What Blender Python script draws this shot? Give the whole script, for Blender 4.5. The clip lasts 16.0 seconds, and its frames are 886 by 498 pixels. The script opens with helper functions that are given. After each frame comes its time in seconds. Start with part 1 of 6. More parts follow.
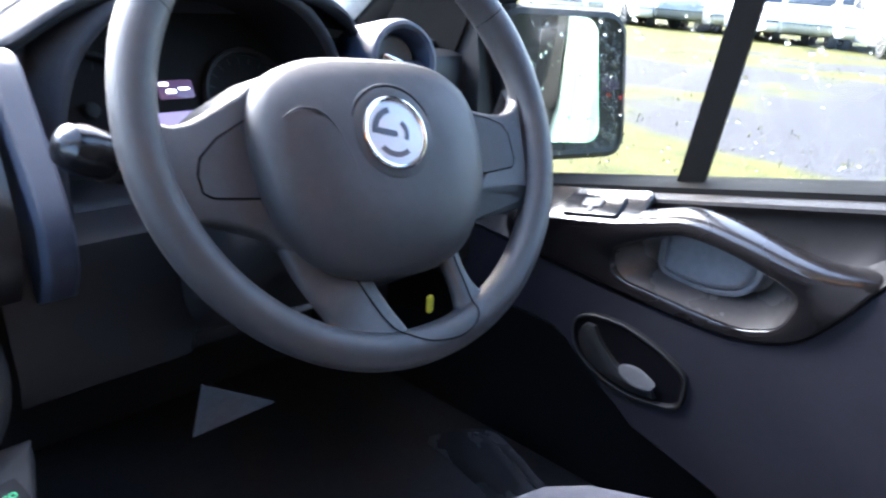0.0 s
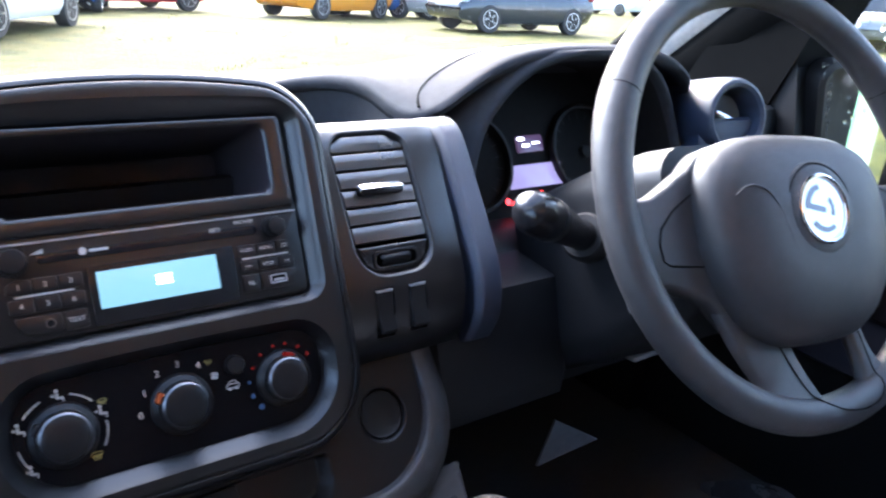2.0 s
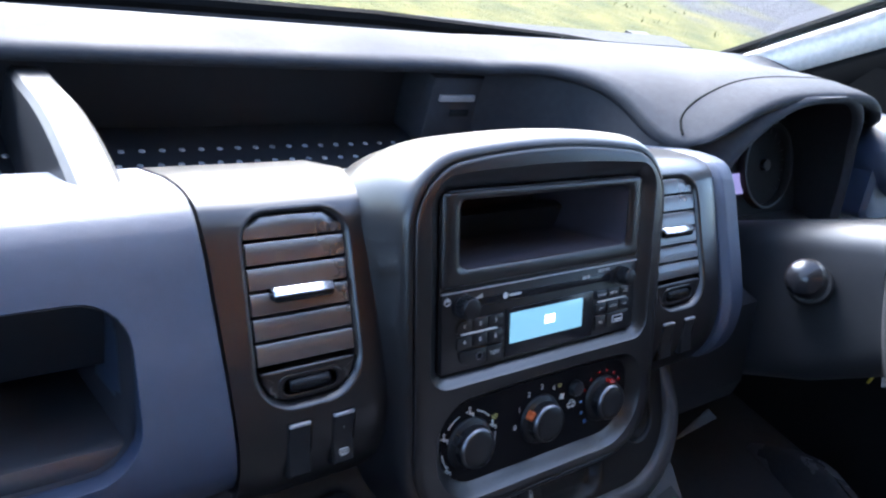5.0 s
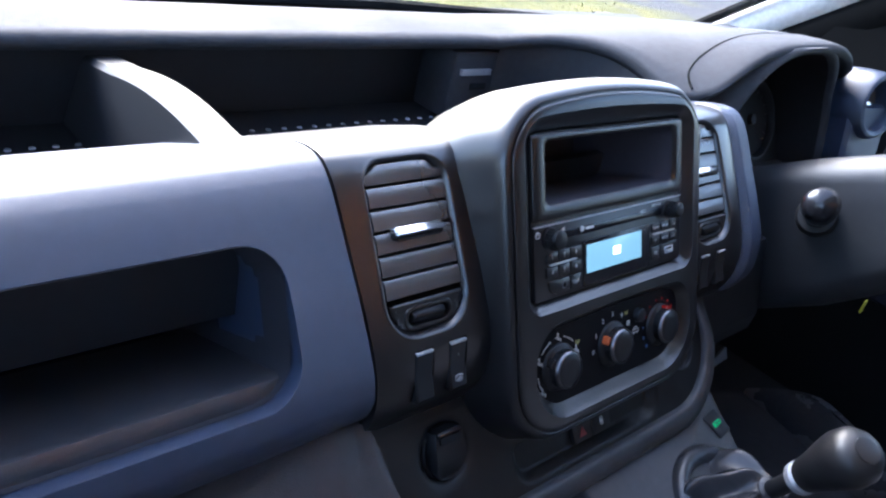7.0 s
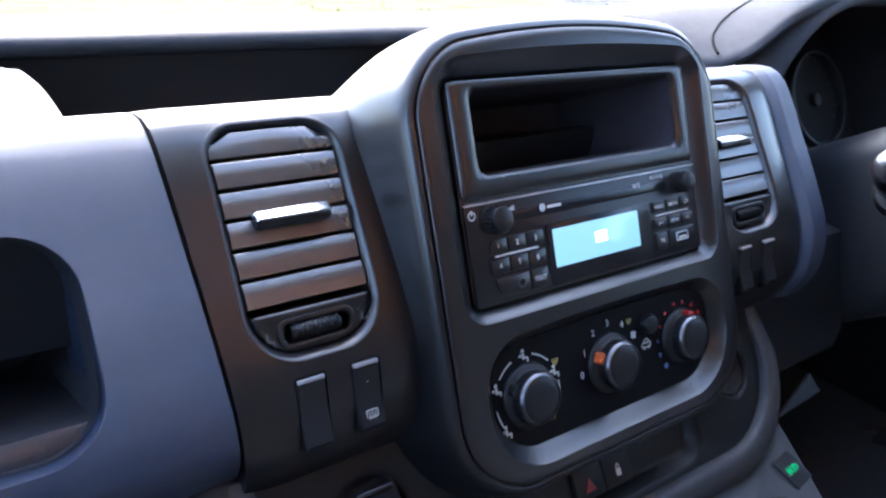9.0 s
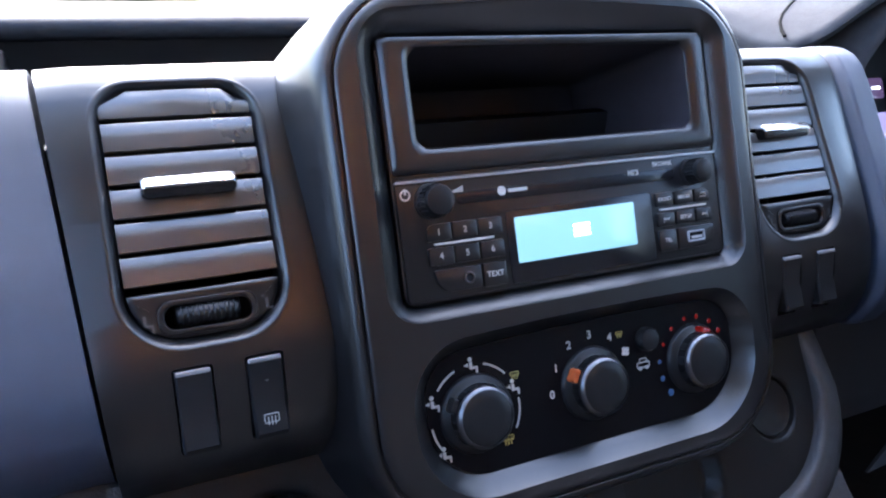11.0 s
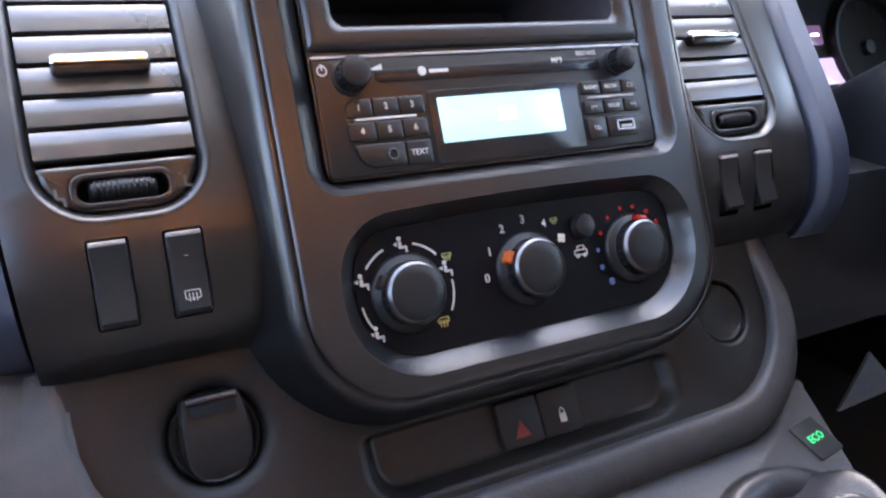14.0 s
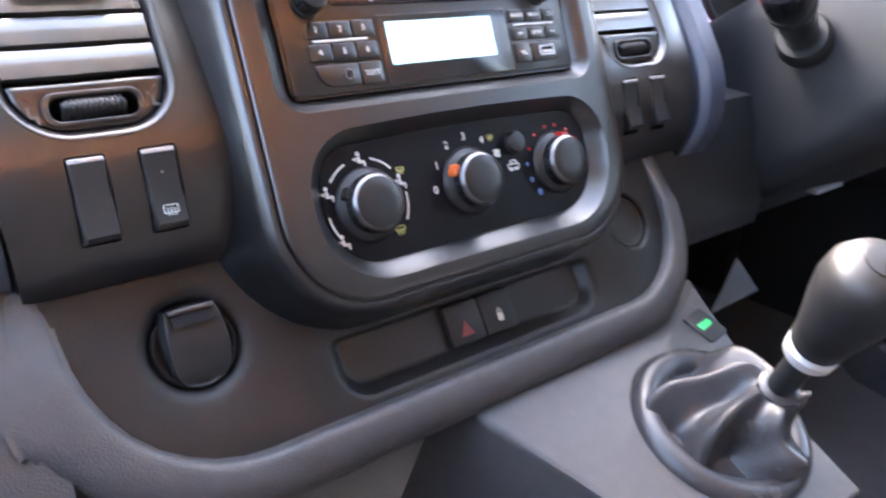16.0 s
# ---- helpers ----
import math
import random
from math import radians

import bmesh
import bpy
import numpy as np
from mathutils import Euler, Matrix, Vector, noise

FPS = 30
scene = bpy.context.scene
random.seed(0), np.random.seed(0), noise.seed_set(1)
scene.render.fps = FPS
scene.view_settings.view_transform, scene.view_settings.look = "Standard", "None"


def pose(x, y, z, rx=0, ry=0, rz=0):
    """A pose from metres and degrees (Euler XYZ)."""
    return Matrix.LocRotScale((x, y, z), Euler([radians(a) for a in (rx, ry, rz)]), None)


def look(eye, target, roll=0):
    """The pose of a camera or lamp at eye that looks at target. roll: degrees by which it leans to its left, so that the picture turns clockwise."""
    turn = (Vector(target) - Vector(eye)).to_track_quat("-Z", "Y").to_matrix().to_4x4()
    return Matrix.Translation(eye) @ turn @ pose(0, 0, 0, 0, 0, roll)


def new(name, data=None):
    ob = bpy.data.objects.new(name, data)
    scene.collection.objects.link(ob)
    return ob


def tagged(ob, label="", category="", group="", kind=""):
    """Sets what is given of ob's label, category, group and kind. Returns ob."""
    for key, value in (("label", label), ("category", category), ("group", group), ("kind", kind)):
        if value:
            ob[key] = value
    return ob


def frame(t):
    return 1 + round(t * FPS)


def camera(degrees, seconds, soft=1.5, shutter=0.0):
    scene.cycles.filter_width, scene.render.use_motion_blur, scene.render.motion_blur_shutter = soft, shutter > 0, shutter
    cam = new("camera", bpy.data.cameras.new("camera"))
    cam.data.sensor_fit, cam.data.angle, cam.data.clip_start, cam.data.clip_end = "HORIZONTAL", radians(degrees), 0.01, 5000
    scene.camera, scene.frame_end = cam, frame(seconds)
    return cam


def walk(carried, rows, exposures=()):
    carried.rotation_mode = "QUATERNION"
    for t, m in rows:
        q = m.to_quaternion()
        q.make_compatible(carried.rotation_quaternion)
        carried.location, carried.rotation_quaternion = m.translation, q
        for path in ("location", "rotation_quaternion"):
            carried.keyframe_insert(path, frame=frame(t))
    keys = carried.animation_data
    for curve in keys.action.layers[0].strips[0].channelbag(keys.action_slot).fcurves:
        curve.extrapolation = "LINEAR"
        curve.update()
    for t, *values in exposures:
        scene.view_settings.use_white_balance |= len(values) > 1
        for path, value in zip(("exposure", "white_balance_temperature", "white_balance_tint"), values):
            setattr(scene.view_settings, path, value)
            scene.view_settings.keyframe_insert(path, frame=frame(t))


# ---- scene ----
cam = camera(61.6, 16.0, soft=2.2, shutter=0.5)
PATH = [
    (0, (0.064, -0.57, 1.214), (1.486, 0.656, 0.526), 4.6),
    (0.5, (0.043, -0.558, 1.22), (1.392, 0.758, 0.551), 3.2),
    (1, (0.006, -0.529, 1.228), (1.27, 0.872, 0.566), 2.0),
    (1.5, (-0.062, -0.487, 1.24), (1.124, 0.985, 0.585), 2.9),
    (2, (-0.113, -0.463, 1.247), (1.005, 1.055, 0.579), 3.6),
    (2.5, (-0.136, -0.444, 1.264), (0.95, 1.09, 0.582), 4.5),
    (2.7, (-0.154, -0.434, 1.275), (0.932, 1.102, 0.596), 5.2),
    (3, (-0.176, -0.402, 1.290), (0.927, 1.065, 0.494), 7.3),
    (3.5, (-0.211, -0.36, 1.318), (0.884, 1.064, 0.438), 9.1),
    (4, (-0.261, -0.322, 1.341), (0.869, 1.009, 0.365), 13.0),
    (4.5, (-0.321, -0.303, 1.356), (0.82, 1.0, 0.356), 15.7),
    (6.8, (-0.478, -0.288, 1.328), (0.798, 0.918, 0.37), 14.3),
    (7, (-0.484, -0.289, 1.318), (0.795, 0.923, 0.372), 13.5),
    (7.5, (-0.478, -0.289, 1.288), (0.789, 0.934, 0.339), 12.1),
    (8, (-0.447, -0.275, 1.266), (0.841, 0.937, 0.331), 11.4),
    (8.5, (-0.393, -0.272, 1.248), (0.846, 0.994, 0.319), 9.5),
    (9, (-0.325, -0.291, 1.235), (0.774, 1.163, 0.411), 4.8),
    (9.5, (-0.284, -0.295, 1.215), (0.686, 1.27, 0.434), 3.0),
    (10, (-0.245, -0.302, 1.199), (0.642, 1.329, 0.455), 1.8),
    (10.2, (-0.226, -0.292, 1.216), (0.622, 1.305, 0.361), 3.4),
    (12.3, (-0.21, -0.32, 1.156), (0.599, 1.402, 0.54), 1.1),
    (12.5, (-0.206, -0.321, 1.154), (0.616, 1.394, 0.535), 1.3),
    (13, (-0.204, -0.329, 1.142), (0.622, 1.382, 0.517), 0.3),
    (13.5, (-0.204, -0.335, 1.135), (0.641, 1.362, 0.499), -0.1),
    (14, (-0.202, -0.337, 1.123), (0.668, 1.339, 0.465), -0.2),
    (14.5, (-0.206, -0.336, 1.116), (0.697, 1.315, 0.439), 0.3),
    (15, (-0.217, -0.341, 1.109), (0.728, 1.282, 0.422), 0.2),
    (15.5, (-0.241, -0.341, 1.106), (0.757, 1.245, 0.407), -0.0),
    (16, (-0.259, -0.348, 1.114), (0.882, 1.103, 0.344), 1.1),
]
walk(cam, [(t, look(eye, target, roll)) for t, eye, target, roll in PATH], [(0, 3.82, 5800, 11), (2.7, 3.37, 5750, 13), (4.5, 3.22, 5500, 11), (7, 3.18, 5550, 13), (8.2, 3.42, 5700, 14), (10, 3.62, 5600, 14), (12.5, 3.87, 6200, 15), (14.5, 4.57, 6950, 17), (16, 5.1, 7000, 17)])

# ---- light ----
world = bpy.data.worlds.new("overcast_sky")
scene.world = world
world.use_nodes = True
wn = world.node_tree
sky = wn.nodes.new("ShaderNodeTexSky")
sky.sky_type, sky.sun_disc = "NISHITA", False
sky.sun_elevation, sky.sun_rotation = radians(40), radians(20)
sky.dust_density, sky.ozone_density = 4.0, 1.0
wn.nodes["Background"].inputs["Strength"].default_value = 0.15
wn.links.new(sky.outputs[0], wn.nodes["Background"].inputs["Color"])
sun = new("sun", bpy.data.lights.new("sun", "SUN"))
sun.data.energy, sun.data.angle, sun.data.color = 1.7, radians(40), (1.0, 0.97, 0.94)
sun.matrix_world = look((-2, 6, 5.3), (0, 0, 0))


# ---- materials ----
def mat(name, color, rough=0.5, metal=0.0, vary=0.15, scale=40.0, bump=0.1, grain=900.0, spec=0.5, coat=0.0, coat_rough=0.03):
    """Procedural surface with variation at two scales and a fine grain relief."""
    m = bpy.data.materials.new(name)
    m.use_nodes = True
    nt = m.node_tree
    b = nt.nodes["Principled BSDF"]
    co = nt.nodes.new("ShaderNodeTexCoord")
    n1 = nt.nodes.new("ShaderNodeTexNoise")
    n1.inputs["Scale"].default_value, n1.inputs["Detail"].default_value = scale * 0.2, 6
    n2 = nt.nodes.new("ShaderNodeTexNoise")
    n2.inputs["Scale"].default_value, n2.inputs["Detail"].default_value = scale * 3, 3
    nt.links.new(co.outputs["Object"], n1.inputs["Vector"])
    nt.links.new(co.outputs["Object"], n2.inputs["Vector"])
    add = nt.nodes.new("ShaderNodeMath")
    add.operation = "ADD"
    nt.links.new(n1.outputs["Fac"], add.inputs[0])
    nt.links.new(n2.outputs["Fac"], add.inputs[1])
    ramp = nt.nodes.new("ShaderNodeMapRange")
    ramp.inputs["From Min"].default_value, ramp.inputs["From Max"].default_value = 0.7, 1.3
    ramp.inputs["To Min"].default_value, ramp.inputs["To Max"].default_value = 1 - vary, 1 + vary
    nt.links.new(add.outputs[0], ramp.inputs["Value"])
    mul = nt.nodes.new("ShaderNodeVectorMath")
    mul.operation = "SCALE"
    mul.inputs[0].default_value = color[:3]
    nt.links.new(ramp.outputs[0], mul.inputs["Scale"])
    nt.links.new(mul.outputs[0], b.inputs["Base Color"])
    r2 = nt.nodes.new("ShaderNodeMapRange")
    r2.inputs["From Min"].default_value, r2.inputs["From Max"].default_value = 0.3, 0.7
    r2.inputs["To Min"].default_value, r2.inputs["To Max"].default_value = rough * 0.88, min(1, rough * 1.12)
    nt.links.new(n1.outputs["Fac"], r2.inputs["Value"])
    nt.links.new(r2.outputs[0], b.inputs["Roughness"])
    b.inputs["Metallic"].default_value = metal
    b.inputs["Specular IOR Level"].default_value = spec
    b.inputs["Coat Weight"].default_value = coat
    b.inputs["Coat Roughness"].default_value = coat_rough
    if bump:
        n3 = nt.nodes.new("ShaderNodeTexNoise")
        n3.inputs["Scale"].default_value, n3.inputs["Detail"].default_value = grain, 2
        nt.links.new(co.outputs["Object"], n3.inputs["Vector"])
        bp = nt.nodes.new("ShaderNodeBump")
        bp.inputs["Strength"].default_value, bp.inputs["Distance"].default_value = bump, 0.001
        nt.links.new(n3.outputs["Fac"], bp.inputs["Height"])
        nt.links.new(bp.outputs[0], b.inputs["Normal"])
    return m


def ribbed(m, scale, strength):
    """Adds a fine woven rib to the relief of a moulded panel."""
    nt = m.node_tree
    b = nt.nodes["Principled BSDF"]
    co = nt.nodes.new("ShaderNodeTexCoord")
    w = nt.nodes.new("ShaderNodeTexWave")
    w.bands_direction = "Z"
    w.inputs["Scale"].default_value, w.inputs["Distortion"].default_value = scale, 1.2
    w.inputs["Detail"].default_value, w.inputs["Detail Scale"].default_value = 2, 30
    nt.links.new(co.outputs["Object"], w.inputs["Vector"])
    bp = nt.nodes.new("ShaderNodeBump")
    bp.inputs["Strength"].default_value, bp.inputs["Distance"].default_value = strength, 0.0006
    nt.links.new(w.outputs["Fac"], bp.inputs["Height"])
    old = b.inputs["Normal"].links[0].from_node if b.inputs["Normal"].links else None
    if old:
        nt.links.new(old.outputs[0], bp.inputs["Normal"])
    nt.links.new(bp.outputs[0], b.inputs["Normal"])
    return m


def glow(name, color, strength):
    m = bpy.data.materials.new(name)
    m.use_nodes = True
    b = m.node_tree.nodes["Principled BSDF"]
    b.inputs["Base Color"].default_value = (*[c * 0.3 for c in color], 1)
    b.inputs["Emission Color"].default_value = (*color, 1)
    b.inputs["Emission Strength"].default_value = strength
    b.inputs["Roughness"].default_value = 0.15
    return m


def pane_mat(name, tint):
    """Thin flat glass: clear, with a faint glossy film."""
    m = bpy.data.materials.new(name)
    m.use_nodes = True
    nt = m.node_tree
    nt.nodes.clear()
    out = nt.nodes.new("ShaderNodeOutputMaterial")
    tr = nt.nodes.new("ShaderNodeBsdfTransparent")
    tr.inputs["Color"].default_value = (*tint, 1)
    gl = nt.nodes.new("ShaderNodeBsdfGlossy")
    gl.inputs["Roughness"].default_value = 0.02
    mx = nt.nodes.new("ShaderNodeMixShader")
    mx.inputs[0].default_value = 0.05
    nt.links.new(tr.outputs[0], mx.inputs[1])
    nt.links.new(gl.outputs[0], mx.inputs[2])
    nt.links.new(mx.outputs[0], out.inputs["Surface"])
    return m


def glass_mat(name, tint=(1, 1, 1), rough=0.0):
    m = bpy.data.materials.new(name)
    m.use_nodes = True
    b = m.node_tree.nodes["Principled BSDF"]
    b.inputs["Base Color"].default_value = (*tint, 1)
    b.inputs["Transmission Weight"].default_value = 1
    b.inputs["Roughness"].default_value = rough
    b.inputs["IOR"].default_value = 1.45
    return m


M_DASH = mat("dash_plastic", (0.013, 0.0135, 0.0155), 0.44, bump=0.25, grain=1400)
M_PAD = mat("dash_top_plastic", (0.033, 0.035, 0.041), 0.72, bump=0.35, grain=1100, spec=0.25)
M_CONSOLE = mat("console_plastic", (0.0055, 0.0052, 0.006), 0.32, bump=0.05, grain=1600, spec=0.68, coat=0.22, coat_rough=0.30)
M_SLAT = mat("vent_slat_plastic", (0.045, 0.042, 0.041), 0.30, bump=0.04, grain=1500, spec=0.95, coat=0.7, coat_rough=0.25)
M_HPLATE = mat("heater_panel_black", (0.0032, 0.0030, 0.0042), 0.45, bump=0.05, spec=0.12)
M_LOWER = mat("lower_console_plastic", (0.0085, 0.0080, 0.0082), 0.46, bump=0.22, grain=900, spec=0.32)
M_GEARBOX = mat("gear_console_plastic", (0.042, 0.041, 0.043), 0.5, bump=0.4, grain=900, spec=0.5)
M_BLUE = ribbed(mat("blue_trim_plastic", (0.018, 0.029, 0.060), 0.48, bump=0.10, grain=1200, spec=0.8, coat=0.25, coat_rough=0.4), 520, 0.4)
M_BLACK = mat("black_plastic", (0.010, 0.010, 0.011), 0.55, bump=0.05, spec=0.35)
# Near-black for holes, recesses and unseen backs: shade put into the colour.
M_CAVITY = mat("cavity_shade", (0.012, 0.012, 0.013), 0.8, bump=0, spec=0.15)
M_BIN = mat("bin_lining", (0.022, 0.021, 0.026), 0.6, bump=0.1)
# Black lining lifted to a purplish grey: lens haze put into the colour.
M_CUBBY = mat("hazed_cubby_lining", (0.034, 0.028, 0.036), 0.7, bump=0.1)
M_SHELF = mat("bin_shelf_plastic", (0.036, 0.035, 0.038), 0.33, bump=0.3, grain=1100, spec=0.8)
M_GLOSS = mat("gloss_black", (0.010, 0.010, 0.012), 0.22, bump=0, vary=0.3)
M_RADIO = mat("radio_face", (0.008, 0.008, 0.009), 0.30, bump=0.08, spec=0.6)
M_KNOB = mat("soft_knob", (0.010, 0.010, 0.011), 0.38, bump=0.05, spec=0.35)
M_DARKRING = mat("dark_satin_metal", (0.17, 0.17, 0.18), 0.30, metal=1.0, bump=0, vary=0.04)
M_CHROME = mat("satin_chrome", (0.75, 0.76, 0.78), 0.18, metal=1.0, bump=0, vary=0.04)
M_EMBLEM = mat("satin_silver_disc", (0.82, 0.83, 0.85), 0.28, metal=0.7, bump=0, vary=0.03)
M_SILVER = mat("silver_paint", (0.42, 0.43, 0.45), 0.35, metal=0.5, bump=0)
M_PRINT = mat("white_print", (0.52, 0.52, 0.50), 0.5, bump=0, vary=0.03)
M_DIMPRINT = mat("grey_print", (0.10, 0.10, 0.10), 0.5, bump=0)
M_YELLOW = mat("yellow_print", (0.34, 0.30, 0.09), 0.5, bump=0)
M_RED = glow("red_print", (0.40, 0.02, 0.015), 0.018)
M_BLUEDOT = mat("blue_print", (0.06, 0.13, 0.28), 0.5, bump=0)
M_ORANGE = mat("orange_pointer", (0.42, 0.085, 0.02), 0.4, bump=0)
M_REDGREY = mat("dim_red_print", (0.20, 0.02, 0.02), 0.5, bump=0)
M_GREEN = glow("green_lit_print", (0.03, 0.75, 0.25), 0.08)
M_LCD = glow("lcd_backlight", (0.33, 0.64, 0.78), 0.095)
M_LCDTXT = glow("lcd_text", (0.95, 1.0, 1.0), 0.5)
M_CLUSTER = glow("cluster_display", (0.42, 0.36, 0.66), 0.10)
M_CLUSTER_DIM = glow("cluster_upper_display", (0.16, 0.10, 0.20), 0.06)
M_WARN = glow("red_warning_lamp", (1.0, 0.03, 0.03), 0.6)
M_WHEEL = mat("steering_wheel_skin", (0.040, 0.040, 0.043), 0.42, bump=0.35, grain=1500, spec=0.6)
M_HUB = mat("airbag_cover_plastic", (0.033, 0.033, 0.036), 0.46, bump=0.35, grain=1300, spec=0.55)
M_LEATHER = mat("gaiter_leatherette", (0.030, 0.030, 0.033), 0.25, bump=0.3, grain=700)
M_TRIM = mat("pale_pillar_trim", (0.62, 0.62, 0.60), 0.7, bump=0.2)
M_HEAD = mat("roof_lining", (0.78, 0.77, 0.75), 0.9, bump=0.3)
M_CARPET = mat("black_carpet", (0.040, 0.040, 0.044), 0.95, bump=0.8, grain=600)
M_RUBBER = mat("rubber_mat", (0.055, 0.055, 0.060), 0.28, bump=0.03, spec=0.9)
M_GREYPANEL = mat("grey_felt", (0.13, 0.14, 0.15), 0.9, bump=0.4)
# Strong brown for the unseen rear wall, chosen for its reflection.
M_BULK = mat("warm_reflection_brown", (0.82, 0.34, 0.12), 0.6, bump=0.2, vary=0.25, scale=12)
M_FABRIC = mat("seat_fabric", (0.10, 0.10, 0.115), 0.95, bump=0.9, grain=800)
M_DOORPANEL = mat("door_panel_plastic", (0.0125, 0.0120, 0.018), 0.62, bump=0.45, grain=900, spec=0.25)
M_DOORUP = mat("door_upper_plastic", (0.015, 0.0135, 0.014), 0.5, bump=0.4, grain=1000, spec=0.3)
M_HANDLE = mat("handle_plastic", (0.011, 0.0095, 0.0100), 0.26, bump=0.06, grain=1200, spec=0.4, coat=0.9, coat_rough=0.12)
M_BOWL = mat("pocket_lining_plastic", (0.070, 0.064, 0.062), 0.26, bump=0.15, grain=900, spec=0.8)
M_CUP = mat("grey_cup_plastic", (0.20, 0.21, 0.23), 0.5, bump=0.3, grain=900)
M_SEAL = mat("black_rubber_seal", (0.004, 0.004, 0.004), 0.8, bump=0.1, spec=0.08)
# Pale paint darkened: the shade on the van's side is in the colour.
M_BODY = mat("shaded_green_van_paint", (0.25, 0.33, 0.29), 0.3, bump=0, coat=0.5, vary=0.05)
M_STRIPE = mat("green_stripe_paint", (0.12, 0.28, 0.20), 0.3, bump=0)
M_TAG = mat("yellow_tag", (0.75, 0.66, 0.06), 0.5, bump=0)
M_GLASS = pane_mat("window_glass", (0.96, 0.98, 0.97))
M_DROP = glass_mat("water_drops", (1, 1, 1))
M_DRIP = mat("wet_drops", (0.16, 0.165, 0.16), 0.25, metal=0.6, bump=0)
M_MIRROR = mat("mirror_silver", (0.88, 0.94, 0.90), 0.03, metal=1.0, bump=0, vary=0.02)


# ---- mesh helpers ----
def thing(name, at, label, category, group="", kind=""):
    e = new(name)
    e.empty_display_size = 0.05
    e.matrix_world = Matrix.Translation(at)
    return tagged(e, label, category, group, kind)


def finish(ob, angle=38):
    me = ob.data
    for p in me.polygons:
        p.use_smooth = True
    me.set_sharp_from_angle(angle=radians(angle))
    return ob


def part(name, bm, material, parent=None, label="", angle=38, recalc=True):
    """Links a bmesh as ONE mesh object, under a thing or a part."""
    if recalc:
        bmesh.ops.recalc_face_normals(bm, faces=bm.faces)
    me = bpy.data.meshes.new(name)
    bm.to_mesh(me)
    bm.free()
    me.materials.append(material)
    ob = new(name, me)
    finish(ob, angle)
    if parent is not None:
        ob.parent = parent
        ob.matrix_parent_inverse = world_of(parent).inverted()
    if label:
        ob["label"] = label
    return ob


def world_of(ob):
    return ob.matrix_basis.copy() if ob.parent is None else Matrix.Identity(4)


def frame_at(origin, tilt):
    """A face that leans back by tilt: x right, y up the face, z towards the viewer."""
    a = radians(tilt)
    return Matrix(((1, 0, 0, origin[0]), (0, math.sin(a), -math.cos(a), origin[1]), (0, math.cos(a), math.sin(a), origin[2]), (0, 0, 0, 1)))


MM = Matrix.Diagonal((0.001, 0.001, 0.001, 1))
K = frame_at((0, 0, 1.10), 22.5) @ MM          # the console's face, in millimetres
DOOR = Matrix(((0, 0, -1, 0.80), (1, 0, 0, 0), (0, 1, 0, 0), (0, 0, 0, 1)))  # y, z, inwards


def rrect(u0, u1, v0, v1, r, n=5, m=4, arch=0.0, archb=0.0):
    """Rounded rectangle, counter-clockwise; r: one radius or four (bl, br, tr, tl); arch: the top's rise in the middle."""
    r = (r,) * 4 if not isinstance(r, (tuple, list)) else r
    pts = []
    corner = ((u0 + r[0], v0 + r[0], 180), (u1 - r[1], v0 + r[1], 270), (u1 - r[2], v1 - r[2], 0), (u0 + r[3], v1 - r[3], 90))
    arcs = []
    for (cu, cv, a0), rr in zip(corner, r):
        arcs.append([(cu + rr * math.cos(radians(a0 + 90 * i / n)), cv + rr * math.sin(radians(a0 + 90 * i / n))) for i in range(n + 1)])
    for i in range(4):
        pts += arcs[i]
        a, b = arcs[i][-1], arcs[(i + 1) % 4][0]
        pts += [(a[0] + (b[0] - a[0]) * k / m, a[1] + (b[1] - a[1]) * k / m) for k in range(1, m)]
    if arch or archb:
        mid, half = (u0 + u1) / 2, (u1 - u0) / 2
        out = []
        for u, v in pts:
            k = 1 - ((u - mid) / half) ** 2
            f = (v - v0) / (v1 - v0)
            out.append((u, v + arch * k * f - archb * k * (1 - f)))
        pts = out
    return pts


def circle(cu, cv, r, n=24):
    return [(cu + r * math.cos(2 * math.pi * i / n), cv + r * math.sin(2 * math.pi * i / n)) for i in range(n)]


def loft(bm, rings, m=None, cap0=False, cap1=False, closed=True):
    """Skins rings of 3D points, all with the same count."""
    rows = []
    for ring in rings:
        rows.append([bm.verts.new((m @ Vector(p)) if m is not None else p) for p in ring])
    n = len(rows[0])
    for a, b in zip(rows, rows[1:]):
        for i in range(n if closed else n - 1):
            j = (i + 1) % n
            bm.faces.new((a[i], a[j], b[j], b[i]))
    if cap0:
        bm.faces.new(rows[0][::-1])
    if cap1:
        bm.faces.new(rows[-1])
    return bm


def at_w(pts, w):
    return [(u, v, w(u, v) if callable(w) else w) for u, v in pts]


def slab(pts, w0, w1, m, bev=0.0, bm=None):
    """A solid plate from an outline, with its front edge rounded by bev."""
    bm = bm or bmesh.new()
    cu = sum(p[0] for p in pts) / len(pts)
    cv = sum(p[1] for p in pts) / len(pts)

    def shrink(d):
        out = []
        n = len(pts)
        for i in range(n):
            a, b = pts[i - 1], pts[(i + 1) % n]
            tx, ty = b[0] - a[0], b[1] - a[1]
            ln = math.hypot(tx, ty) or 1
            out.append((pts[i][0] - ty / ln * d, pts[i][1] + tx / ln * d))
        return out
    if bev:
        rings = [at_w(pts, w0), at_w(pts, w1 - bev), at_w(shrink(bev * 0.3), w1 - bev * 0.3), at_w(shrink(bev), w1)]
    else:
        rings = [at_w(pts, w0), at_w(pts, w1)]
    return loft(bm, rings, m, True, True)


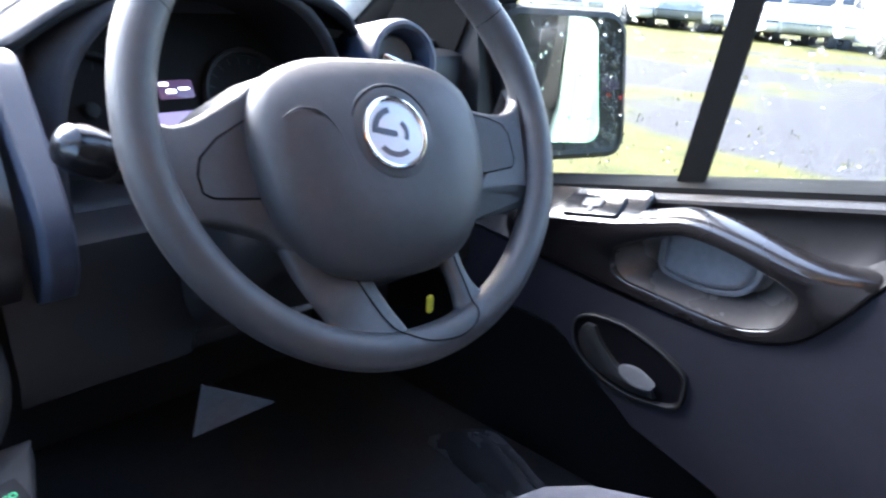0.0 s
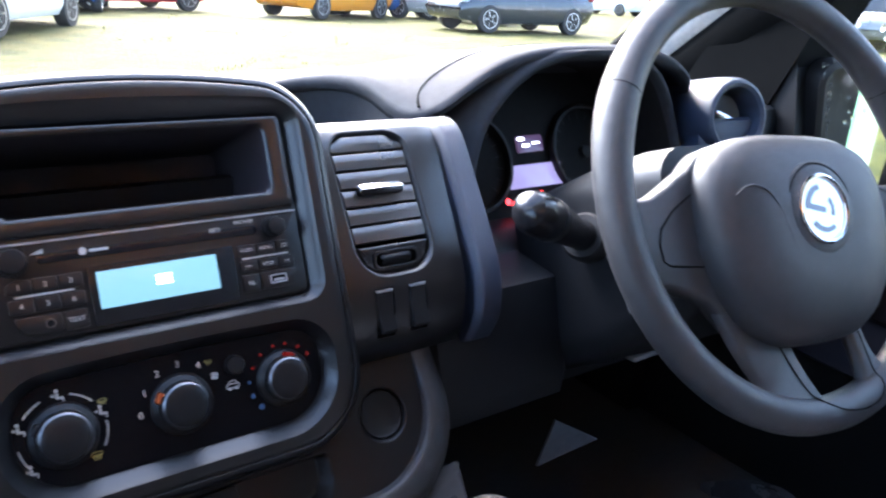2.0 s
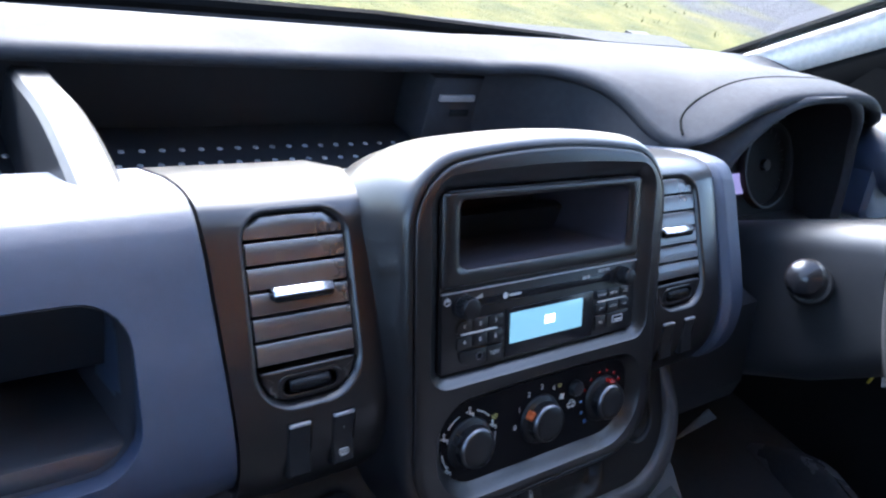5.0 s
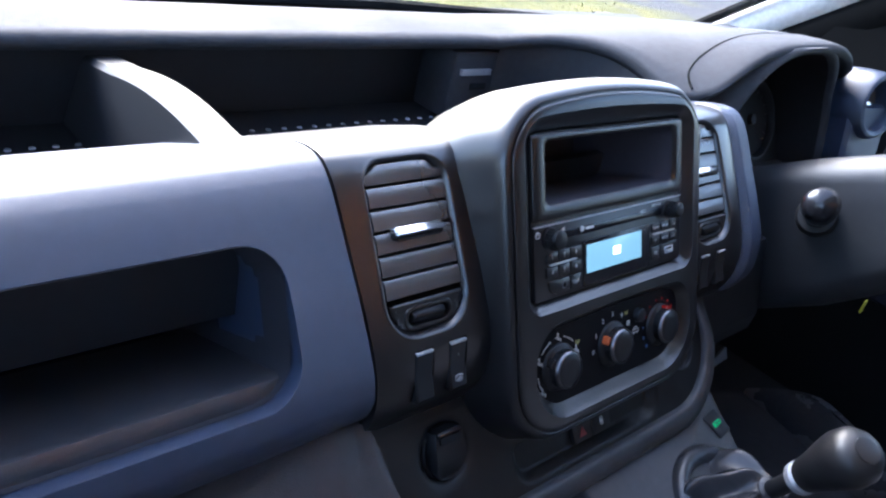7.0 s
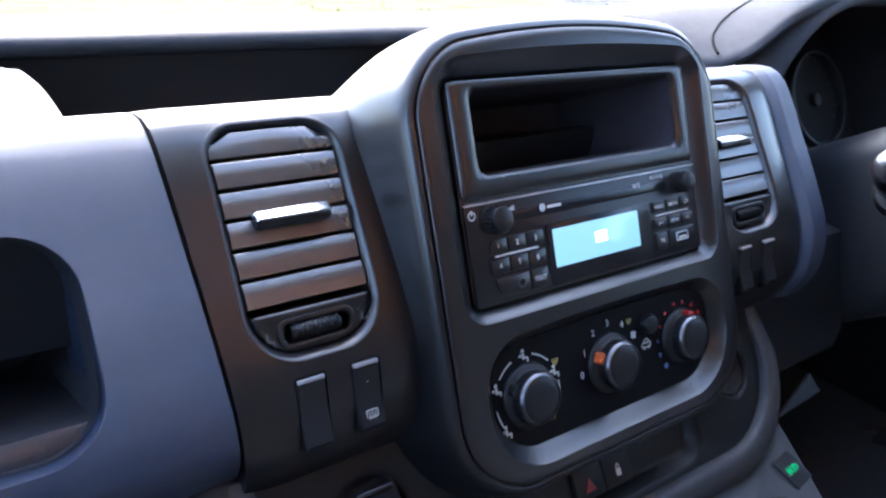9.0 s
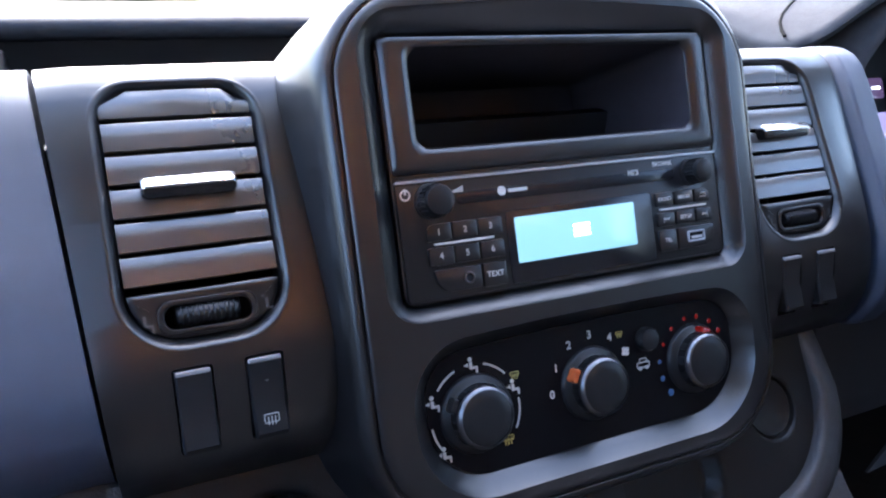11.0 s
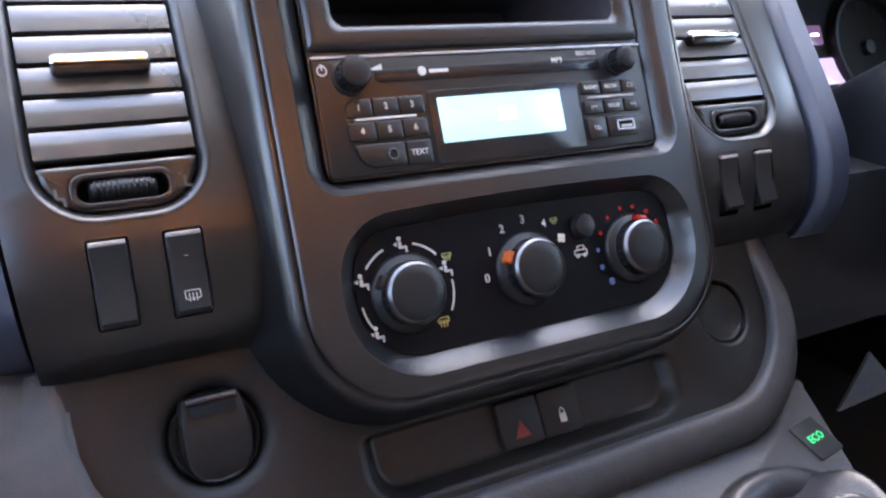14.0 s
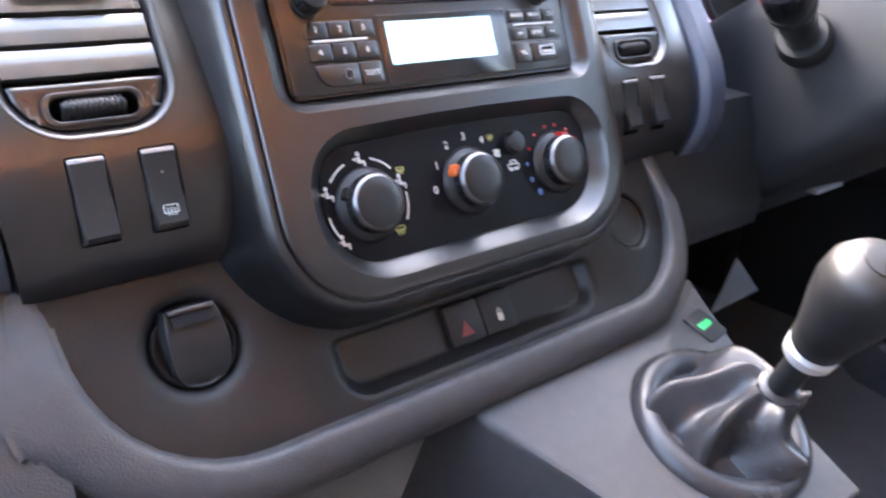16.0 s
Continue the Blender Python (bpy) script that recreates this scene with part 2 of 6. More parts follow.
def ring_frame(outer, inner, w0, w1, m, bev=1.0, bm=None):
    """A frame between two outlines of the same count, with rounded front edges."""
    bm = bm or bmesh.new()

    def mix(k):
        return [(a[0] + (b[0] - a[0]) * k, a[1] + (b[1] - a[1]) * k) for a, b in zip(outer, inner)]
    rings = [at_w(outer, w0), at_w(outer, w1 - bev), at_w(mix(0.12), w1 - bev * 0.25), at_w(mix(0.3), w1), at_w(mix(0.7), w1),
             at_w(mix(0.88), w1 - bev * 0.25), at_w(inner, w1 - bev), at_w(inner, w0)]
    return loft(bm, rings + [rings[0]], m)


def box(x0, x1, y0, y1, z0, z1, m=None, bev=0.0, bm=None, seg=2):
    bm = bm or bmesh.new()
    b2 = bmesh.new()
    bmesh.ops.create_cube(b2, size=1)
    for v in b2.verts:
        v.co = ((x0 + x1) / 2 + v.co.x * (x1 - x0), (y0 + y1) / 2 + v.co.y * (y1 - y0), (z0 + z1) / 2 + v.co.z * (z1 - z0))
    if bev:
        bmesh.ops.bevel(b2, geom=b2.edges[:], offset=bev, segments=seg, affect="EDGES", profile=0.5)
    if m is not None:
        b2.transform(m)
    me = bpy.data.meshes.new("tmp")
    b2.to_mesh(me)
    b2.free()
    bm.from_mesh(me)
    bpy.data.meshes.remove(me)
    return bm


def tube(path, r, n=10, closed=False, bm=None, m=None, flat=1.0, up=(0, 0, 1)):
    """A tube along a path; r: one radius or one for each point."""
    bm = bm or bmesh.new()
    P = [Vector(p) for p in path]
    rings = []
    for i, p in enumerate(P):
        a = P[i - 1] if (i or closed) else P[i]
        b = P[(i + 1) % len(P)] if (closed or i + 1 < len(P)) else P[i]
        t = (b - a).normalized()
        s = t.cross(Vector(up))
        s = s.normalized() if s.length > 1e-6 else Vector((1, 0, 0))
        q = s.cross(t).normalized()
        rr = r[i] if isinstance(r, (list, tuple)) else r
        rings.append([p + s * (rr * math.cos(2 * math.pi * k / n)) + q * (rr * flat * math.sin(2 * math.pi * k / n)) for k in range(n)])
    if closed:
        rings.append(rings[0])
    return loft(bm, rings, m, not closed, not closed)


def lathe(profile, m, n=28, bm=None):
    """Turns (radius, height) pairs round the local z axis."""
    bm = bm or bmesh.new()
    rings = [[(r * math.cos(2 * math.pi * i / n), r * math.sin(2 * math.pi * i / n), h) for i in range(n)] for r, h in profile]
    return loft(bm, rings, m, True, True)


def boolean(ob, cutters):
    """Cuts the closed bmeshes out of ob, for good."""
    for bm in cutters:
        bmesh.ops.recalc_face_normals(bm, faces=bm.faces)
        me = bpy.data.meshes.new("cutter")
        bm.to_mesh(me)
        bm.free()
        c = new("cutter", me)
        mod = ob.modifiers.new("cut", "BOOLEAN")
        mod.operation, mod.solver, mod.object = "DIFFERENCE", "EXACT", c
        bpy.context.view_layer.update()
        res = bpy.data.meshes.new_from_object(ob.evaluated_get(bpy.context.evaluated_depsgraph_get()))
        ob.modifiers.clear()
        old = ob.data
        ob.data = res
        bpy.data.meshes.remove(old)
        bpy.data.objects.remove(c)
        bpy.data.meshes.remove(me)
    return finish(ob)


def soften(ob, width, seg=2, angle=35):
    mod = ob.modifiers.new("edge", "BEVEL")
    mod.width, mod.segments, mod.limit_method, mod.angle_limit = width, seg, "ANGLE", radians(angle)
    mod.harden_normals = False
    return ob


def text(body, size, m, material, parent, name="lettering", align="CENTER"):
    """Built-in font lettering as a thin mesh."""
    cu = bpy.data.curves.new("txt", "FONT")
    cu.body, cu.size, cu.align_x, cu.align_y, cu.extrude = body, size, align, "CENTER", size * 0.01
    cu.resolution_u = 3
    cu.offset = size * 0.018
    o = new("txt", cu)
    bpy.context.view_layer.update()
    me = bpy.data.meshes.new_from_object(o.evaluated_get(bpy.context.evaluated_depsgraph_get()))
    bpy.data.objects.remove(o)
    bpy.data.curves.remove(cu)
    bm = bmesh.new()
    bm.from_mesh(me)
    bpy.data.meshes.remove(me)
    bm.transform(m)
    return part(name, bm, material, parent, recalc=False)


def curve_interp(table, x):
    for (a, fa), (b, fb) in zip(table, table[1:]):
        if x <= b:
            k = max(0.0, min(1.0, (x - a) / (b - a)))
            return fa + (fb - fa) * k
    return table[-1][1]


def curve_smooth(table, x):
    """Rounded interpolation through a table."""
    if x <= table[0][0]:
        return table[0][1]
    if x >= table[-1][0]:
        return table[-1][1]
    i = max(k for k in range(len(table) - 1) if table[k][0] <= x)
    slope = [(b[1] - a[1]) / (b[0] - a[0]) for a, b in zip(table, table[1:])]

    def tangent(k):
        if k == 0 or k == len(table) - 1:
            return slope[min(k, len(slope) - 1)]
        a, b = slope[k - 1], slope[k]
        return 0.0 if a * b <= 0 else 2 * a * b / (a + b)
    (x0, y0), (x1, y1) = table[i], table[i + 1]
    h = x1 - x0
    t = (x - x0) / h
    return y0 * (1 + 2 * t) * (1 - t) ** 2 + h * tangent(i) * t * (1 - t) ** 2 + y1 * t * t * (3 - 2 * t) + h * tangent(i + 1) * t * t * (t - 1)


def smooth(a, b, x):
    k = max(0.0, min(1.0, (x - a) / (b - a)))
    return k * k * (3 - 2 * k)


# ---- the van's shell ----
HALF, FLOOR, ROOF, BACK = 0.93, 0.52, 1.98, -1.05
shell = thing("van_cab", (0, 0, FLOOR), "van cab shell with pale roof lining and added rear wall", "van cab", kind="structure")
part("floor", box(-HALF, HALF, BACK, 1.0, FLOOR - 0.05, FLOOR), M_CARPET, shell)
part("roof", box(-HALF, HALF, BACK, -0.40, ROOF, ROOF + 0.05), M_HEAD, shell)
# Upper rear wall, unseen: brown only to give the console warm reflections.
part("bulkhead", box(-HALF, HALF, BACK - 0.05, BACK, 1.65, ROOF), M_BULK, shell, "unseen brown rear wall added for warm reflections")
# Unseen black lower part, added to darken what the console reflects.
part("dark_bulkhead", box(-HALF, HALF, BACK - 0.05, BACK + 0.003, FLOOR, 1.65), M_CAVITY, shell, "unseen black rear wall added to keep reflections dark")
part("firewall", box(-HALF, HALF, 0.60, 0.66, FLOOR, 1.08), M_CARPET, shell)


for side in (1, -1):
    x0, x1 = sorted((side * 0.90, side * 0.96))
    wall_m = M_BLACK if side > 0 else M_DOORUP
    part("rear_post", box(x0, x1, BACK, -0.78, FLOOR, ROOF), wall_m, shell)
    part("roof_rail", box(x0, x1, -0.78, 0.75, ROOF - 0.12, ROOF), M_HEAD, shell)
    part("front_post", box(x0, x1, 0.30, 0.75, FLOOR, 1.06), wall_m, shell)
    part("door_skin", box(x0 + 0.03 * (side > 0), x1, -0.78, 0.30, FLOOR - 0.1, 0.92 if side > 0 else 1.05), wall_m, shell)

# Unseen strip raises the left door to cut light on the lower console.
part("light_block", box(-0.96, -0.90, -0.78, -0.12, 1.05, 1.20), M_DOORUP, shell, "unseen strip added to block low light from the left")


def pillar_line(f, x_in=0.0):
    """The raked line of the screen's side edge, f from the dash to the roof."""
    T = ((0, (0.850, 0.500, 1.080)), (0.25, (0.815, 0.220, 1.285)), (0.6, (0.770, -0.060, 1.560)), (1.0, (0.720, -0.420, 1.960)))
    for (a, p), (b, q) in zip(T, T[1:]):
        if f <= b:
            k = (f - a) / (b - a)
            return [p[i] + (q[i] - p[i]) * k for i in range(3)]
    return list(T[-1][1])


def a_pillar(side, lead=0.0, d=0.05, out=0.0):
    """Curved pale trim from the dash corner up to the roof."""
    rings = []
    for k in range(17):
        x, y, z = pillar_line(k / 16)
        x, y, z = x + out, y - lead, z - lead * 0.4
        rings.append([(side * (x + 0.012), y, z + 0.004), (side * (x + 0.004), y - d * 0.25, z - 0.012), (side * (x + 0.012), y - d * 0.7, z - 0.03), (side * (x + 0.045), y - d, z - 0.045), (side * 0.93, y - d, z - 0.045), (side * 0.93, y - 0.005, z + 0.012), (side * (x + 0.03), y + 0.004, z + 0.010)])
    return loft(bmesh.new(), rings, None, True, True)


part("pillar_trim", a_pillar(1), M_TRIM, shell, "pale grey pillar trim", 60)
part("pillar_trim", a_pillar(-1), M_TRIM, shell, "pale grey pillar trim", 60)
part("pillar_seal", a_pillar(1, 0.05, 0.07, 0.012), M_SEAL, shell, "black door seal along the pillar", 60)
part("pillar_seal", a_pillar(-1, 0.05, 0.07, 0.012), M_SEAL, shell, "black door seal along the pillar", 60)
for side in (1, -1):
    part("screen_seal", tube([(side * p[0], p[1] + 0.006, p[2] + 0.006) for p in [pillar_line(i / 16) for i in range(17)]], 0.009, 8), M_SEAL, shell)
rows = []
for i in range(9):
    px, py, pz = pillar_line(i / 8)
    rows.append([(px * s, py + 0.06 * (1 - s * s), pz + 0.02 * (1 - s * s)) for s in (-1, -0.6, -0.2, 0.2, 0.6, 1)])
screen = part("windscreen", loft(bmesh.new(), rows, None, closed=False), M_GLASS, shell, "", 80)
screen.visible_shadow = False
part("screen_base_seal", tube([(0.85 * s, 0.50 + 0.06 * (1 - s * s), 1.082 + 0.02 * (1 - s * s)) for s in (-1, -0.6, -0.2, 0.2, 0.6, 1)], 0.010, 8), M_SEAL, shell)

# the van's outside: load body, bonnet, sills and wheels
# Load body widened past the cab so that its front fills the mirror.
side = part("load_body", box(-1.14, 1.14, -4.2, -1.11, 0.42, 2.3, bev=0.03, seg=3), M_BODY, shell, "van body with green stripes, widened and darkened for the mirror")
part("roof_skin", box(-0.95, 0.95, -1.12, -0.38, 2.031, 2.06, bev=0.012), M_BODY, shell)
rings = []
for y, z, w in ((0.662, 0.98, 0.95), (0.80, 0.95, 0.94), (1.05, 0.84, 0.90), (1.22, 0.70, 0.82), (1.28, 0.55, 0.78)):
    rings.append([(-w, y, 0.40), (w, y, 0.40), (w, y, z - 0.06), (w - 0.08, y, z), (-w + 0.08, y, z), (-w, y, z - 0.06)])
nose = part("bonnet", loft(bmesh.new(), rings, None, True, True), M_BODY, shell, "", 50)
part("bumper", box(-0.84, 0.84, 1.20, 1.34, 0.30, 0.50, bev=0.03), M_BLACK, nose)
for s in (-1, 1):
    x0, x1 = sorted((s * 0.962, s * 0.985))
    part("door_outer", box(x0, x1, -0.80, 0.64, 0.44, 0.955, bev=0.008), M_BODY, shell)
    p0, p1 = sorted((s * 0.963, s * 0.985))
    part("rear_post_skin", box(p0, p1, -1.105, -0.802, 0.44, 2.0, bev=0.008), M_BODY, shell)
    x0, x1 = sorted((s * 0.80, s * 0.985))
    part("under_sill", box(x0, x1, -1.0, 0.60, 0.28, 0.438, bev=0.01), M_BLACK, shell)
    for y in (-3.1, 1.02):
        wm = Matrix.Translation((s * 0.86, y, 0.33)) @ Matrix.Rotation(radians(90 * s), 4, "Y")
        tyre = part("tyre", lathe(((0.20, -0.10), (0.31, -0.10), (0.33, -0.06), (0.33, 0.08), (0.31, 0.11), (0.22, 0.115)), wm, 28), M_RUBBER, shell)
        part("wheel_disc", lathe(((0.21, 0.0), (0.215, 0.118), (0.20, 0.118), (0.16, 0.08), (0.05, 0.09)), wm, 28), M_SILVER, tyre)
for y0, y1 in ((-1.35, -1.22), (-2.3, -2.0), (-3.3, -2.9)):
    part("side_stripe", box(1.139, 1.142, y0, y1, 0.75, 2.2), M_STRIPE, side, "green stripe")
# Stripes added on the front face to be reflected as the van's side.
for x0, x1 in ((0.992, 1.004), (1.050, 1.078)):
    part("mirror_stripe", box(x0, x1, -1.112, -1.108, 0.5, 2.2), M_STRIPE, side, "green stripe")
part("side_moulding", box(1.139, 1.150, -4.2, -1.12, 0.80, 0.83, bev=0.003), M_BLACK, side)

# ---- dashboard ----
dash = thing("dashboard", (0, 0.3, 1.0), "dark grey moulded van dashboard with blue trim panels", "dashboard")

def pad_z(x, y):
    base = 1.132 + 0.004 * smooth(0.316, 0.38, y) - 0.085 * smooth(0.395, 0.53, y)
    fx = max(0.0, 1 - abs((x - 0.487) / (0.215 + 0.10 * smooth(0.10, 0.30, y))) ** 2.8)
    fx = fx * fx * (3 - 2 * fx) * 0.35 + fx * 0.65
    return base + 0.066 * fx * (1 - 0.9 * smooth(0.095, 0.43, y) - 0.1 * smooth(0.3, 0.5, y))


BACK_X = ((-0.95, -0.95), (0.12, 0.12), (0.17, 0.19), (0.205, 0.24), (0.232, 0.28), (0.250, 0.31), (0.260, 0.34), (0.266, 0.365), (0.268, 0.39), (0.274, 0.41), (0.290, 0.43), (0.33, 0.46), (0.64, 0.68), (0.70, 0.74), (0.95, 0.95))
EDGE = ((-0.92, 0.316), (-0.6, 0.316), (-0.2, 0.316), (0.0, 0.317), (0.12, 0.318), (0.17, 0.314), (0.205, 0.303), (0.232, 0.283), (0.250, 0.255), (0.260, 0.225), (0.266, 0.190), (0.268, 0.155), (0.274, 0.125), (0.290, 0.104), (0.33, 0.094), (0.48, 0.092), (0.64, 0.10), (0.70, 0.125), (0.92, 0.16))


def spline(pts, step):
    """Catmull-Rom through the points, evenly filled."""
    out = []
    P = [Vector(p) for p in pts]
    for i in range(len(P) - 1):
        a, b, c, d = P[max(i - 1, 0)], P[i], P[i + 1], P[min(i + 2, len(P) - 1)]
        n = max(2, int((c - b).length / step))
        for k in range(n):
            t = k / n
            out.append(0.5 * (2 * b + (c - a) * t + (2 * a - 5 * b + 4 * c - d) * t * t + (3 * b - a - 3 * c + d) * t ** 3))
    return out + [P[-1]]


def dash_pad():
    rows = []
    for p in spline(EDGE, 0.008):
        xb = curve_interp(BACK_X, p.x)
        way = Vector((xb - p.x, 0.54 - p.y))
        unit = way.normalized()
        z0 = pad_z(p.x, p.y)
        col = []
        for d, dz in ((0.014, -0.018), (0.003, -0.014), (-0.0005, -0.008), (0.002, -0.003), (0.006, -0.001)):
            col.append((p.x + unit.x * d, p.y + unit.y * d, z0 + dz))
        for k in range(1, 27):
            f = k / 26
            x, y = p.x + way.x * f, p.y + way.y * f
            col.append((x, y, pad_z(x, y)))
        rows.append(col)
    return loft(bmesh.new(), rows, None, closed=False)


pad = part("top_pad", dash_pad(), M_PAD, dash, "soft dark grey dash top", 60)
mod = pad.modifiers.new("thick", "SOLIDIFY")
mod.thickness, mod.offset = 0.004, -1

groove = spline([(0.279, 0.122, 0), (0.287, 0.136, 0), (0.303, 0.144, 0), (0.34, 0.146, 0), (0.42, 0.146, 0), (0.52, 0.147, 0), (0.62, 0.150, 0)], 0.01)
part("pad_groove", tube([(p.x, p.y, pad_z(p.x, p.y) - 0.0006) for p in groove], 0.0014, 6), M_SEAL, pad)

# open tray along the top
part("tray_floor", box(-0.90, 0.245, 0.075, 0.40, 1.020, 1.030), M_DASH, dash, "floor of the open storage tray")
part("tray_back", box(-0.90, 0.30, 0.384, 0.400, 1.030, 1.128), M_DASH, dash)
part("tray_front", box(-0.90, 0.235, 0.075, 0.085, 1.03, 1.10), M_DASH, dash)
wall_rows = []
for p in spline([e for e in EDGE if 0.17 <= e[0] <= 0.29], 0.008):
    z0 = pad_z(p.x, p.y) - 0.012
    wall_rows.append([(p.x + 0.004, p.y + 0.006, z0), (p.x + 0.007, p.y + 0.010, z0 - 0.02), (p.x + 0.008, p.y + 0.012, 1.025), (p.x + 0.03, p.y + 0.03, 1.025), (p.x + 0.025, p.y + 0.03, z0)])
part("tray_end", loft(bmesh.new(), wall_rows, None, True, True), M_PAD, dash, "curved end wall of the tray", 60)
bm = bmesh.new()
for i in range(44):
    for j in range(9):
        x, y = -0.62 + i * 0.018 + (j % 2) * 0.009, 0.11 + j * 0.028
        if x < 0.22:
            lathe(((0.0030, 0), (0.0026, 0.0012), (0.0012, 0.0016)), Matrix.Translation((x, y, 1.0301)), 8, bm)
tagged(part("tray_grip", bm, M_SILVER, dash, "pale raised anti-slip dots"), kind="stuff")


def divider(x0, x1):
    """Arched fin across the tray."""
    side = []
    for k in range(13):
        f = k / 12
        side.append((0.095 + 0.235 * f, 1.130 + 0.006 * math.sin(math.pi * min(1, f * 1.3)) - 0.020 * f * f))
    rings = []
    for x, d in ((x0, 0.004), (x0 + 0.004, 0.0), (x1 - 0.004, 0.0), (x1, 0.004)):
        rings.append([(x, y, z - d) for y, z in side] + [(x, 0.385, 1.03), (x, 0.095, 1.03)])
    return loft(bmesh.new(), rings, None, True, True)


part("tray_divider", divider(-0.293, -0.264), M_DASH, dash, "arched divider fin across the tray")
usb = part("socket_box", box(0.111, 0.190, 0.325, 0.392, 1.03, 1.112, bev=0.004), M_PAD, dash, "black socket housing in the tray")
part("socket_slot", box(0.122, 0.170, 0.321, 0.327, 1.085, 1.092, bev=0.0005), M_SILVER, usb)
part("socket_slot", box(0.142, 0.168, 0.3235, 0.327, 1.066, 1.074, bev=0.0005), M_CAVITY, usb)

# profile of the vent panels, out from the console's face, by height on it
PANEL = ((-150, -60), (-131, -38), (-122, -28), (-112, -21), (-100, -16.2), (-88, -13.4), (-75, -12.4), (-40, -17), (0, -25), (30, -31), (44, -35), (53, -40), (59, -47), (63, -57), (66, -72), (68, -92))


PANEL_G = ((-132, -78), (-127, -55), (-120, -36), (-110, -23), (-97, -15), (-80, -12.5)) + PANEL[7:]


def panel_solid(u0, u1, v0, taper=0.0, table=PANEL, back=60, cols=8, roll=4, slant=0.0):
    """A panel with the dash's curved profile, closed behind."""
    vs = sorted(set([v0] + [v for v, w in table if v > v0] + [v0 + (68 - v0) * i / 44 for i in range(45)]))
    front = [(v, curve_smooth(table, v)) for v in vs]
    rings = []
    n = cols
    for i in range(n + 1):
        f = i / n
        d = 0.0
        if f == 0 or f == 1:
            d = roll
        ring = []
        for v, w in front:
            k = (v - v0) / (68 - v0)
            a, b = u0, u1
            if slant:
                b = u1 + slant * (1 - k)
            if taper:
                a = u0 + (taper * (1 - k) if u0 < 0 and abs(u0) > abs(u1) else 0)
                b = u1 - (taper * (1 - k) if u1 > 0 and abs(u1) > abs(u0) else 0)
            ring.append((a + (b - a) * f, v, w - d))
        ring.append((a + (b - a) * f, 68, -92 - back))
        ring.append((ring[0][0], v0, -12 - back - 40))
        rings.append(ring)
    return loft(bmesh.new(), rings, K, True, True)


def vent_outline(cu, grow=0.0):
    return rrect(cu - 34 - grow, cu + 34 + grow, -64 - grow, 50 + grow, (24 + grow, 24 + grow, 17 + grow, 17 + grow), 10, 8)


def vent_panel(cu, u0, u1):
    ob = part("vent_panel", panel_solid(u0, u1, -130, 12), M_CONSOLE, dash)
    cuts = [loft(bmesh.new(), [at_w(vent_outline(cu, 3), -75), at_w(vent_outline(cu, 3), 20)], K, True, True)]
    for s in ((-10.5, 19.5) if cu < 0 else (-19, 11)):
        cuts.append(loft(bmesh.new(), [at_w(rrect(cu + s - 8.3, cu + s + 8.3, -111.5, -73.5, 1.5), -40), at_w(rrect(cu + s - 8.3, cu + s + 8.3, -111.5, -73.5, 1.5), 20)], K, True, True))
    boolean(ob, cuts)
    return ob


def panel_w(u, v):
    return curve_smooth(PANEL, v)


